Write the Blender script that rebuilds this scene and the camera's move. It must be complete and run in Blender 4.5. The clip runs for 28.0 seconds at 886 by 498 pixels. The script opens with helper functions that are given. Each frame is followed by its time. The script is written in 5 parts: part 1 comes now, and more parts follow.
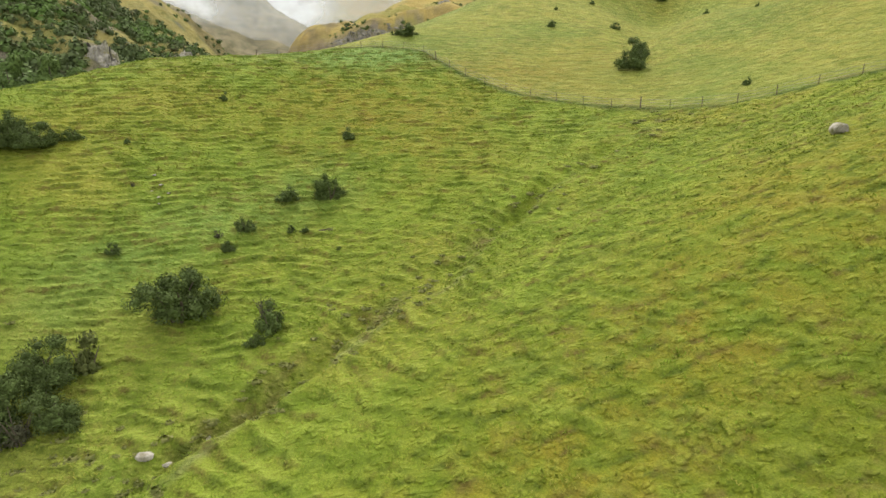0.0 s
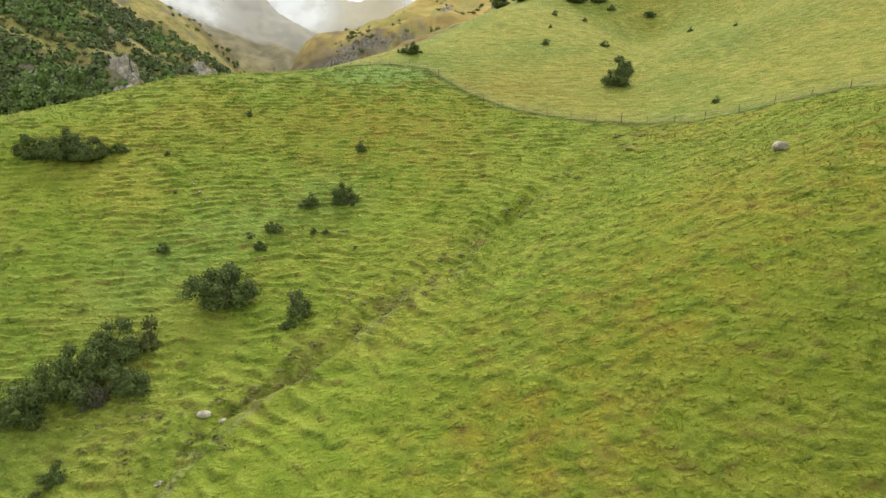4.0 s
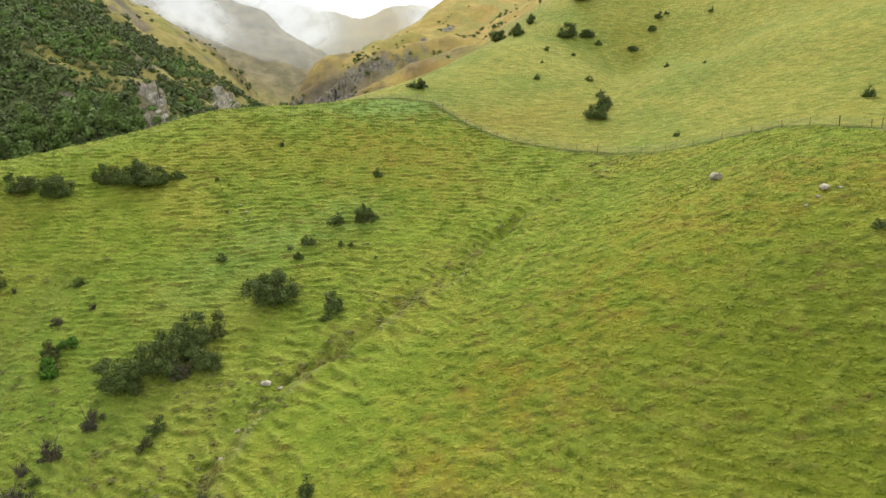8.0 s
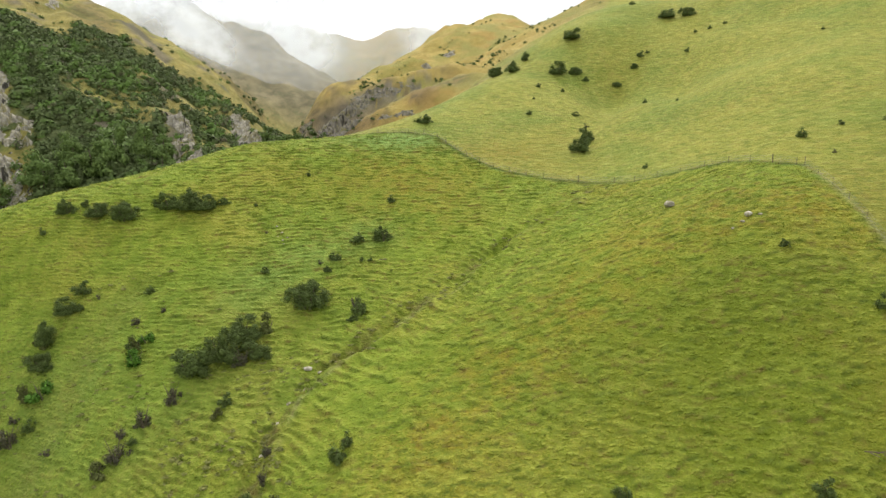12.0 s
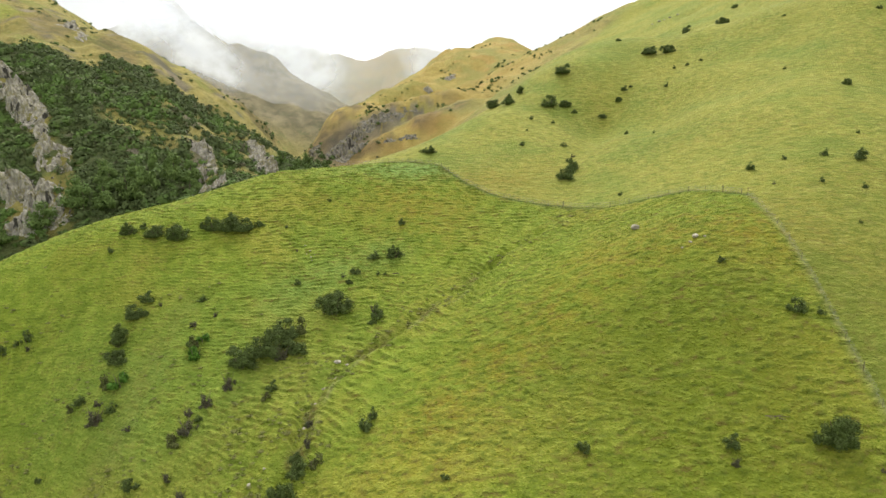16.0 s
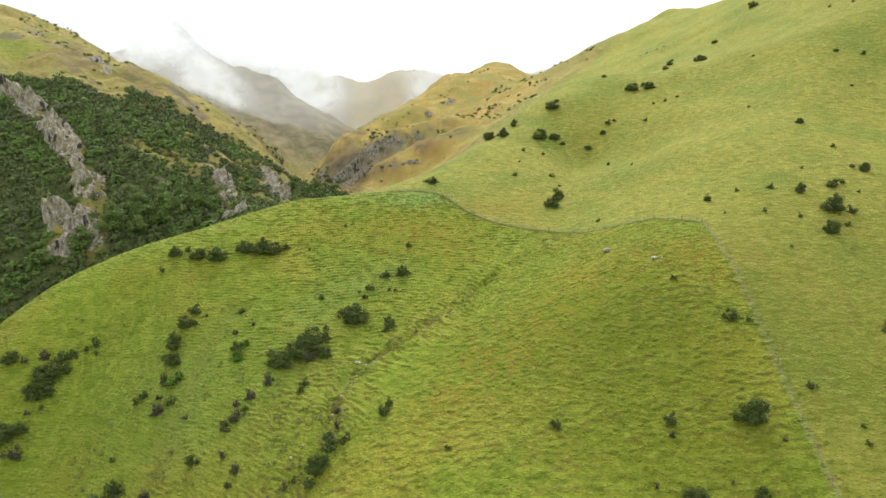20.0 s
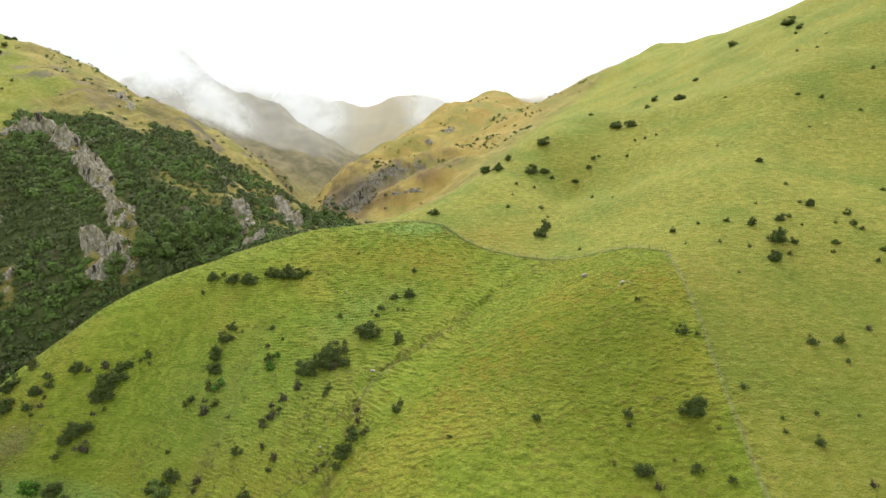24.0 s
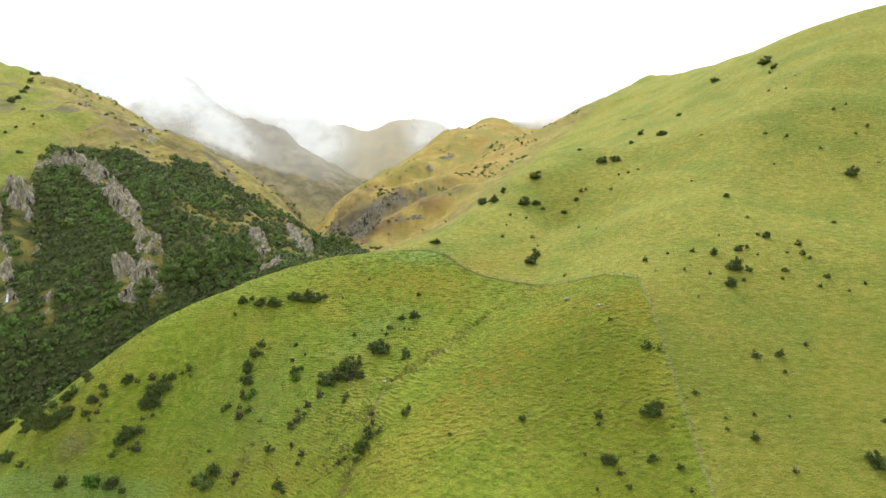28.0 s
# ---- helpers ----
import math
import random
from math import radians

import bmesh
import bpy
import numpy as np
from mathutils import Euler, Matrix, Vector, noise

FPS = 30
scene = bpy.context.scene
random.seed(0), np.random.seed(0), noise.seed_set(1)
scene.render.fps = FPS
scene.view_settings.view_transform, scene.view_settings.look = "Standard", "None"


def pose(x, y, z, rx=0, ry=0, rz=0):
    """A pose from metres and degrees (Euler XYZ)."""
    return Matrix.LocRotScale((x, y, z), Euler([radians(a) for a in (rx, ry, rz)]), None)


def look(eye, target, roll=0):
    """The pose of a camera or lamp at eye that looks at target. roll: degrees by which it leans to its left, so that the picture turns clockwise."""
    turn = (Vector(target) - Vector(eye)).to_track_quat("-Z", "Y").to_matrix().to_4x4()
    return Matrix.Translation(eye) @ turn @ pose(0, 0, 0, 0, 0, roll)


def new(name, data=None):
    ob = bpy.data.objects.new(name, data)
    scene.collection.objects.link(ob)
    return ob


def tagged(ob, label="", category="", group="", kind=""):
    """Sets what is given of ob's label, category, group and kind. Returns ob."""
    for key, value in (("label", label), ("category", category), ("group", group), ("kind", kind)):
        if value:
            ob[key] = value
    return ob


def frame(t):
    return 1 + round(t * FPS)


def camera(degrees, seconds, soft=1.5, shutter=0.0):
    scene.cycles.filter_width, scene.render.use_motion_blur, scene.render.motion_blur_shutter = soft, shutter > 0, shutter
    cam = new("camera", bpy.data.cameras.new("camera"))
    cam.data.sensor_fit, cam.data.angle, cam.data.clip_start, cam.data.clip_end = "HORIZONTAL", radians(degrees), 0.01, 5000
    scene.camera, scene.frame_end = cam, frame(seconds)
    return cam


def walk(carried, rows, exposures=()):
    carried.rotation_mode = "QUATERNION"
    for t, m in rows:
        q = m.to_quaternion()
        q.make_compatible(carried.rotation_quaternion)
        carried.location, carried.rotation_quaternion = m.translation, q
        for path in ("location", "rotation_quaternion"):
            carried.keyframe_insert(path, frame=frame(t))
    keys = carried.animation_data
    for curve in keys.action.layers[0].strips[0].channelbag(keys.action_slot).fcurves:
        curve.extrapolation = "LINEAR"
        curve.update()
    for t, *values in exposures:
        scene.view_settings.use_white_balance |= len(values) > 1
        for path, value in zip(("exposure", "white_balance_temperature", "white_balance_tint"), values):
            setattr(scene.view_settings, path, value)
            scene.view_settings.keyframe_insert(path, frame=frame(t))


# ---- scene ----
cam = camera(70.0, 28.0, soft=1.5)
PATH = [
    (0.0, pose(-0.08, -0.03, 0.03, 75.99, 0, -0.05)),
    (1.0, pose(-0.03, -1.31, 0.17, 76.08, 0, 0.03)),
    (2.0, pose(-0.01, -3.41, 0.60, 76.18, 0, 0.12)),
    (3.0, pose(-0.03, -6.12, 1.22, 76.22, 0, 0.14)),
    (6.0, pose(-0.23, -16.55, 3.53, 76.44, 0, 0.23)),
    (7.0, pose(-0.33, -20.47, 4.34, 76.90, 0, 0.26)),
    (8.0, pose(-0.44, -24.52, 5.15, 77.44, 0, 0.28)),
    (9.0, pose(-0.56, -28.67, 5.94, 77.91, 0, 0.28)),
    (10.0, pose(-0.69, -32.91, 6.73, 78.37, 0, 0.29)),
    (11.0, pose(-0.82, -37.24, 7.52, 78.78, 0, 0.30)),
    (12.0, pose(-0.96, -41.65, 8.32, 79.10, 0, 0.33)),
    (15.0, pose(-1.36, -55.49, 10.81, 80.21, 0, 0.38)),
    (17.0, pose(-1.61, -65.33, 12.60, 81.02, 0, 0.36)),
    (20.0, pose(-1.95, -81.10, 15.45, 82.25, 0, 0.30)),
    (24.0, pose(-2.34, -103.82, 19.42, 84.23, 0, 0.25)),
    (25.0, pose(-2.44, -109.73, 20.43, 84.67, 0, 0.23)),
    (26.0, pose(-2.53, -115.70, 21.46, 85.19, 0, 0.24)),
    (27.0, pose(-2.63, -121.75, 22.52, 85.67, 0, 0.23)),
    (28.0, pose(-2.74, -127.87, 23.63, 86.13, 0, 0.20)),
]
walk(cam, PATH)

# ---------------------------------------------------------------- light
world = bpy.data.worlds.new("overcast_sky")
scene.world = world
world.use_nodes = True
wn, wl = world.node_tree.nodes, world.node_tree.links
wn.clear()
sky = wn.new("ShaderNodeTexSky")
sky.sky_type, sky.sun_disc = "NISHITA", False
sky.sun_elevation, sky.sun_rotation = radians(46), radians(-7)
sky.air_density, sky.dust_density = 1.0, 4.0
sky_level = wn.new("ShaderNodeVectorMath")
sky_level.operation = "SCALE"
sky_level.inputs["Scale"].default_value = 0.06
overcast = wn.new("ShaderNodeMix")
overcast.data_type = "RGBA"
overcast.inputs[0].default_value = 0.88
overcast.inputs[7].default_value = (0.80, 0.80, 0.81, 1)
background = wn.new("ShaderNodeBackground")
background.inputs["Strength"].default_value = 1.0
world_out = wn.new("ShaderNodeOutputWorld")
wl.new(sky.outputs[0], sky_level.inputs[0])
wl.new(sky_level.outputs[0], overcast.inputs[6])
wl.new(overcast.outputs[2], background.inputs["Color"])
wl.new(background.outputs[0], world_out.inputs["Surface"])

sun_data = bpy.data.lights.new("sun", "SUN")
sun_data.energy, sun_data.angle, sun_data.color = 1.5, radians(22), (1.0, 0.95, 0.84)
sun = new("sun", sun_data)
sun.matrix_world = look((-8, 62, 66), (0, 0, 0))

scene.view_settings.exposure = 1.14


# ---------------------------------------------------------------- material tools
class Nodes:
    """A node material, with short calls for the nodes it is made of."""

    def __init__(self, name, roughness=0.85):
        self.mat = bpy.data.materials.new(name)
        self.mat.use_nodes = True
        self.nodes, self.links = self.mat.node_tree.nodes, self.mat.node_tree.links
        self.bsdf = self.nodes["Principled BSDF"]
        self.bsdf.inputs["Roughness"].default_value = roughness
        self.bsdf.inputs["Specular IOR Level"].default_value = 0.2
        self.where = self.nodes.new("ShaderNodeNewGeometry").outputs["Position"]

    def put(self, value, socket):
        if isinstance(value, bpy.types.NodeSocket):
            self.links.new(value, socket)
        elif isinstance(value, tuple):
            socket.default_value = (*value, 1.0)[: len(socket.default_value)]
        else:
            socket.default_value = value

    def noise(self, scale, detail=3.0, rough=0.55, stretch=None, where=None):
        node = self.nodes.new("ShaderNodeTexNoise")
        at = where or self.where
        if stretch:
            m = self.nodes.new("ShaderNodeMapping")
            m.inputs["Scale"].default_value = stretch
            self.links.new(at, m.inputs[0])
            at = m.outputs[0]
        self.links.new(at, node.inputs["Vector"])
        node.inputs["Scale"].default_value = scale
        node.inputs["Detail"].default_value = detail
        node.inputs["Roughness"].default_value = rough
        return node.outputs["Fac"]

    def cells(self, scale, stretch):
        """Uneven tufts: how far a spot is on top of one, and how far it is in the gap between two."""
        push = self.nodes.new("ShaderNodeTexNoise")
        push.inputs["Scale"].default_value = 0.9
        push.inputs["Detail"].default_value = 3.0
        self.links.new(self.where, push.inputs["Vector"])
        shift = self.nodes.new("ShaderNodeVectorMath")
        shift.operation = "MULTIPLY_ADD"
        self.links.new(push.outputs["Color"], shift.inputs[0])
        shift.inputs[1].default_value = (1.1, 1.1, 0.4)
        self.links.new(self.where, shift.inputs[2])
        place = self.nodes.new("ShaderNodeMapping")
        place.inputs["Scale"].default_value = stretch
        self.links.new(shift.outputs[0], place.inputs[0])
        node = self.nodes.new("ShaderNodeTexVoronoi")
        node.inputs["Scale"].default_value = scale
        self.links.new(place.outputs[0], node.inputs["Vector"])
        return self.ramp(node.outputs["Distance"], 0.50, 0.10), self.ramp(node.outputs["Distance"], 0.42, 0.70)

    def ramp(self, fac, low, high):
        node = self.nodes.new("ShaderNodeMapRange")
        node.interpolation_type = "SMOOTHSTEP"
        self.put(fac, node.inputs[0])
        node.inputs[1].default_value, node.inputs[2].default_value = low, high
        return node.outputs[0]

    def math(self, op, a, b=0.0):
        node = self.nodes.new("ShaderNodeMath")
        node.operation = op
        self.put(a, node.inputs[0])
        self.put(b, node.inputs[1])
        return node.outputs[0]

    def mix(self, fac, a, b, blend="MIX"):
        node = self.nodes.new("ShaderNodeMix")
        node.data_type, node.blend_type = "RGBA", blend
        self.put(fac, node.inputs[0])
        self.put(a, node.inputs[6])
        self.put(b, node.inputs[7])
        return node.outputs[2]

    def attribute(self, name):
        node = self.nodes.new("ShaderNodeAttribute")
        node.attribute_name = name
        return node.outputs["Fac"]

    def random(self):
        return self.nodes.new("ShaderNodeObjectInfo").outputs["Random"]

    def island(self):
        return self.nodes.new("ShaderNodeNewGeometry").outputs["Random Per Island"]

    def done(self, color, bump=None, strength=0.4, distance=0.1):
        self.put(color, self.bsdf.inputs["Base Color"])
        if bump is not None:
            node = self.nodes.new("ShaderNodeBump")
            node.inputs["Strength"].default_value = strength
            node.inputs["Distance"].default_value = distance
            self.links.new(bump, node.inputs["Height"])
            self.links.new(node.outputs[0], self.bsdf.inputs["Normal"])
        return self.mat


# ---------------------------------------------------------------- materials
def ground_material():
    m = Nodes("hill_ground", 0.95)
    m.bsdf.inputs["Specular IOR Level"].default_value = 0.12
    broad, mid, fine = m.noise(0.045, 4), m.noise(0.45, 4), m.noise(2.6, 5, 0.65)
    blades = m.noise(9.0, 3, 0.7)
    green = m.mix(m.ramp(mid, 0.35, 0.65), (0.156, 0.224, 0.016), (0.240, 0.320, 0.030))
    yellow = m.mix(m.ramp(fine, 0.35, 0.65), (0.235, 0.245, 0.022), (0.330, 0.325, 0.046))
    grass = m.mix(m.ramp(m.math("ADD", broad, m.math("MULTIPLY", fine, 0.25)), 0.56, 0.80), green, yellow)
    dry = m.mix(m.ramp(fine, 0.3, 0.7), (0.205, 0.172, 0.012), (0.310, 0.250, 0.024))
    grass = m.mix(m.math("MULTIPLY", m.attribute("dry"), m.ramp(mid, 0.25, 0.7)), grass, dry)
    lush = m.mix(m.ramp(fine, 0.3, 0.7), (0.165, 0.275, 0.056), (0.250, 0.395, 0.105))
    grass = m.mix(m.attribute("lush"), grass, lush)
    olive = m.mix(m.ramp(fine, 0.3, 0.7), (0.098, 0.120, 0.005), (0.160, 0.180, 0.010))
    paddock = m.mix(m.ramp(mid, 0.3, 0.7), (0.245, 0.262, 0.042), (0.355, 0.336, 0.068))
    paddock = m.mix(m.ramp(broad, 0.42, 0.66), paddock, (0.200, 0.255, 0.042))
    paddock = m.mix(m.math("MULTIPLY", m.attribute("dry"), 0.7), paddock, (0.285, 0.225, 0.036))
    paddock = m.mix(m.math("MULTIPLY", m.ramp(m.noise(0.55, 5, 0.66, (0.5, 1.1, 3.0)), 0.51, 0.60), 0.52), paddock, (0.125, 0.150, 0.020))
    paddock = m.mix(m.math("MULTIPLY", m.ramp(m.noise(0.6, 4, 0.66, (0.6, 1.0, 2.6)), 0.48, 0.38), 0.48), paddock, (0.420, 0.420, 0.110))
    grass = m.mix(m.attribute("beyond"), grass, paddock)
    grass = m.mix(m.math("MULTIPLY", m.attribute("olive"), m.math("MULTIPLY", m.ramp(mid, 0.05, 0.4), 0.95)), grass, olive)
    tussock = m.mix(m.ramp(m.noise(0.06, 6, 0.65), 0.35, 0.68), (0.215, 0.180, 0.050), (0.380, 0.312, 0.095))
    tussock = m.mix(m.ramp(m.noise(0.02, 5, 0.6), 0.5, 0.7), tussock, (0.215, 0.200, 0.045))
    tussock = m.mix(m.math("MULTIPLY", m.ramp(m.noise(0.35, 5, 0.7), 0.45, 0.7), 0.55), tussock, (0.360, 0.320, 0.115))
    tussock = m.mix(m.math("MULTIPLY", m.ramp(m.noise(0.045, 5, 0.65), 0.52, 0.62), 0.8), tussock, m.mix(m.ramp(fine, 0.3, 0.7), (0.165, 0.180, 0.036), (0.265, 0.280, 0.072)))
    tussock = m.mix(m.math("MULTIPLY", m.ramp(m.noise(0.22, 6, 0.72), 0.52, 0.60), 0.55), tussock, (0.110, 0.118, 0.030))
    tussock = m.mix(m.math("MULTIPLY", m.ramp(m.noise(0.5, 4, 0.7), 0.55, 0.65), 0.40), tussock, (0.400, 0.345, 0.140))
    golden = m.mix(m.ramp(m.noise(0.05, 5, 0.65), 0.38, 0.66), (0.350, 0.245, 0.058), (0.500, 0.370, 0.110))
    golden = m.mix(m.ramp(m.noise(0.014, 4, 0.6), 0.46, 0.60), golden, m.mix(m.ramp(fine, 0.3, 0.7), (0.230, 0.215, 0.048), (0.330, 0.290, 0.080)))
    golden = m.mix(m.math("MULTIPLY", m.ramp(m.noise(0.03, 4, 0.6), 0.54, 0.64), 0.6), golden, (0.400, 0.215, 0.058))
    tussock = m.mix(m.math("MULTIPLY", m.attribute("dry"), 0.70), tussock, golden)
    grass = m.mix(m.attribute("wild"), grass, tussock)
    heath = m.mix(m.ramp(m.noise(0.12, 5, 0.65), 0.4, 0.62), (0.075, 0.056, 0.036), (0.190, 0.130, 0.062))
    grass = m.mix(m.attribute("heath"), grass, heath)
    brush = m.mix(m.ramp(m.noise(0.25, 4), 0.35, 0.7), (0.050, 0.066, 0.025), (0.100, 0.120, 0.044))
    grass = m.mix(m.attribute("scrub"), grass, brush)
    earth = m.mix(m.ramp(fine, 0.35, 0.7), (0.085, 0.066, 0.020), (0.215, 0.165, 0.070))
    grass = m.mix(m.math("MULTIPLY", m.attribute("earth"), m.ramp(mid, 0.22, 0.5)), grass, earth)
    rock = m.mix(m.ramp(m.noise(0.03, 8, 0.7), 0.35, 0.7), (0.105, 0.094, 0.080), (0.265, 0.222, 0.160))
    grass = m.mix(m.attribute("rock"), grass, rock)
    rank = m.mix(m.ramp(fine, 0.3, 0.7), (0.030, 0.055, 0.010), (0.075, 0.110, 0.020))
    grass = m.mix(m.attribute("rank"), grass, rank)
    grass = m.mix(m.attribute("track"), grass, m.mix(m.ramp(fine, 0.3, 0.7), (0.185, 0.180, 0.075), (0.340, 0.330, 0.170)))
    # tufts: light on their tops and shade in the gaps, put into the colour
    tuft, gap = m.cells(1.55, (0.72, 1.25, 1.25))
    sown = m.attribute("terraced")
    gap_shade = m.mix(m.ramp(mid, 0.42, 0.66), (0.070, 0.105, 0.010), (0.135, 0.105, 0.026))
    grass = m.mix(m.math("MULTIPLY", m.math("MULTIPLY", gap, m.ramp(fine, 0.30, 0.60)), m.math("MULTIPLY", sown, 0.50)), grass, gap_shade)
    top_light = m.math("MULTIPLY", m.math("MULTIPLY", tuft, m.ramp(fine, 0.40, 0.62)), m.math("MULTIPLY", sown, 0.55))
    grass = m.mix(top_light, grass, m.mix(0.5, grass, (0.380, 0.450, 0.085)))
    # shade on the terrace risers painted dark, with some brown rush growth
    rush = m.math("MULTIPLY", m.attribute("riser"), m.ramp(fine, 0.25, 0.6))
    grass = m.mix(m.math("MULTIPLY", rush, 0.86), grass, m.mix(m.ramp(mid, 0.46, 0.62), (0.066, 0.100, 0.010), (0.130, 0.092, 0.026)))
    # the lit lip above each riser, painted pale
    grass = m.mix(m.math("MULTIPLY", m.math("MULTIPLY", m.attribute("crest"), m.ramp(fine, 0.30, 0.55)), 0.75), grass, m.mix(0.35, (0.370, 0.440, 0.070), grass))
    rows_of = m.noise(1.0, 4, 0.62, (0.50, 0.50, 3.8))
    grass = m.mix(m.math("MULTIPLY", m.math("MULTIPLY", m.ramp(rows_of, 0.53, 0.60), sown), 0.40), grass, m.mix(m.ramp(mid, 0.46, 0.62), (0.080, 0.112, 0.010), (0.150, 0.118, 0.030)))
    grass = m.mix(m.math("MULTIPLY", m.math("MULTIPLY", m.ramp(rows_of, 0.47, 0.40), sown), 0.34), grass, m.mix(0.5, grass, (0.400, 0.440, 0.080)))
    band = m.ramp(m.noise(0.22, 5, 0.62, (0.6, 1.2, 2.6)), 0.50, 0.66)
    grass = m.mix(m.math("MULTIPLY", m.math("MULTIPLY", band, sown), 0.14), grass, (0.085, 0.110, 0.014))
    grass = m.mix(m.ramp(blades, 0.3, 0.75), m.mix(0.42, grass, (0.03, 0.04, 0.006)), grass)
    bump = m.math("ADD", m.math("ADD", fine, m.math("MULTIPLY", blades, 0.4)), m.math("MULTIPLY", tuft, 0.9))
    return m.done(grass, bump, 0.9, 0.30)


def leaf_material(name, dark, light, tint):
    m = Nodes(name, 0.7)
    col = m.mix(m.island(), dark, light)
    col = m.mix(m.math("MULTIPLY", m.random(), 0.45), col, tint)
    m.bsdf.inputs["Specular IOR Level"].default_value = 0.08
    return m.done(m.mix(m.ramp(m.noise(1.3, 2), 0.35, 0.7), col, m.mix(0.4, col, dark)))


def scrub_material():
    m = Nodes("mixed_scrub_leaves", 0.75)
    m.bsdf.inputs["Specular IOR Level"].default_value = 0.08
    olive = m.mix(m.island(), (0.056, 0.078, 0.027), (0.096, 0.124, 0.044))
    fresh = m.mix(m.island(), (0.074, 0.124, 0.026), (0.112, 0.185, 0.042))
    brown = m.mix(m.island(), (0.082, 0.078, 0.045), (0.125, 0.118, 0.066))
    plant = m.noise(0.28, 3, 0.6)
    col = m.mix(m.ramp(m.math("ADD", m.math("MULTIPLY", m.noise(0.035, 3, 0.6), 0.7), m.math("MULTIPLY", plant, 0.45)), 0.56, 0.70), olive, fresh)
    return m.done(m.mix(m.ramp(m.noise(0.16, 3, 0.6, (1, 1, 1.5)), 0.58, 0.70), col, brown))


def bark_material():
    m = Nodes("grey_bark", 0.9)
    n = m.noise(6, 4, 0.6, (1, 1, 0.3))
    return m.done(m.mix(n, (0.050, 0.038, 0.026), (0.140, 0.112, 0.080)), n, 0.6, 0.02)


def rock_material(name, dark, light):
    m = Nodes(name, 0.95)
    m.bsdf.inputs["Specular IOR Level"].default_value = 0.05
    grain = m.noise(0.8, 8, 0.72, (1, 1, 0.4))
    lichen = m.noise(1.6, 4)
    col = m.mix(m.ramp(grain, 0.36, 0.66), dark, light)
    col = m.mix(m.math("MULTIPLY", m.ramp(lichen, 0.50, 0.68), 0.65), col, (0.20, 0.185, 0.075))
    turf = m.math("MULTIPLY", m.ramp(m.noise(0.35, 4, 0.65), 0.50, 0.60), m.ramp(m.noise(2.2, 3), 0.3, 0.6))
    col = m.mix(m.math("MULTIPLY", turf, 0.85), col, m.mix(m.ramp(lichen, 0.4, 0.6), (0.110, 0.115, 0.034), (0.215, 0.185, 0.070)))
    cracks = m.noise(0.30, 5, 0.6, (1, 1, 0.22))
    col = m.mix(m.ramp(cracks, 0.43, 0.37), col, (0.045, 0.042, 0.034))
    return m.done(col, m.math("ADD", grain, cracks), 0.8, 0.5)


def wood_material():
    m = Nodes("weathered_post", 0.9)
    n = m.noise(14, 4, 0.6, (1, 1, 0.15))
    return m.done(m.mix(n, (0.060, 0.046, 0.030), (0.165, 0.130, 0.090)), n, 0.5, 0.01)


def wire_material():
    m = Nodes("dull_wire", 0.5)
    m.bsdf.inputs["Metallic"].default_value = 0.8
    return m.done(m.mix(m.noise(8, 2), (0.16, 0.16, 0.16), (0.30, 0.29, 0.28)))


def cloud_material(name, scale, cover, density):
    m = Nodes(name)
    flow = m.noise(scale * 0.8, 5, 0.55, (1.0, 1.0, 1.35))
    edge = m.attribute("edge")
    alpha = m.math("MULTIPLY", m.ramp(m.math("ADD", m.math("MULTIPLY", flow, 1.5), m.math("MULTIPLY", edge, 0.5)), cover + 0.48, cover + 1.28), density)
    alpha = m.math("MULTIPLY", alpha, m.ramp(edge, 0.0, 0.6))
    n = m.nodes
    diffuse, through_light, clear = n.new("ShaderNodeBsdfDiffuse"), n.new("ShaderNodeBsdfTranslucent"), n.new("ShaderNodeBsdfTransparent")
    for s in (diffuse, through_light):
        s.inputs["Color"].default_value = (0.38, 0.40, 0.43, 1)
    body, shown = n.new("ShaderNodeAddShader"), n.new("ShaderNodeMixShader")
    m.links.new(diffuse.outputs[0], body.inputs[0])
    m.links.new(through_light.outputs[0], body.inputs[1])
    m.links.new(alpha, shown.inputs[0])
    m.links.new(clear.outputs[0], shown.inputs[1])
    m.links.new(body.outputs[0], shown.inputs[2])
    m.links.new(shown.outputs[0], n["Material Output"].inputs["Surface"])
    return m.mat


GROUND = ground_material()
LEAF = {
    "d": leaf_material("dark_thorn_leaves", (0.040, 0.054, 0.014), (0.122, 0.172, 0.046), (0.088, 0.116, 0.038)),
    "s": leaf_material("grey_twiggy_leaves", (0.040, 0.038, 0.024), (0.120, 0.110, 0.070), (0.075, 0.085, 0.035)),
    "g": leaf_material("bright_green_leaves", (0.035, 0.085, 0.010), (0.110, 0.220, 0.030), (0.070, 0.150, 0.020)),
    "o": leaf_material("olive_leaves", (0.050, 0.060, 0.016), (0.140, 0.150, 0.050), (0.090, 0.110, 0.030)),
    "f": leaf_material("fresh_gorge_leaves", (0.060, 0.095, 0.024), (0.130, 0.185, 0.050), (0.085, 0.150, 0.036)),
    "t": leaf_material("deep_green_leaves", (0.066, 0.104, 0.028), (0.180, 0.245, 0.070), (0.110, 0.175, 0.046)),
    "b": leaf_material("brown_rough_growth", (0.095, 0.105, 0.026), (0.205, 0.200, 0.066), (0.120, 0.155, 0.032)),
    "w": scrub_material(),
}
BARK, WOOD, WIRE = bark_material(), wood_material(), wire_material()
CRAG = rock_material("grey_crag_rock", (0.150, 0.140, 0.116), (0.430, 0.400, 0.330))
DARK_CRAG = rock_material("dark_crag_rock", (0.085, 0.080, 0.070), (0.255, 0.235, 0.195))
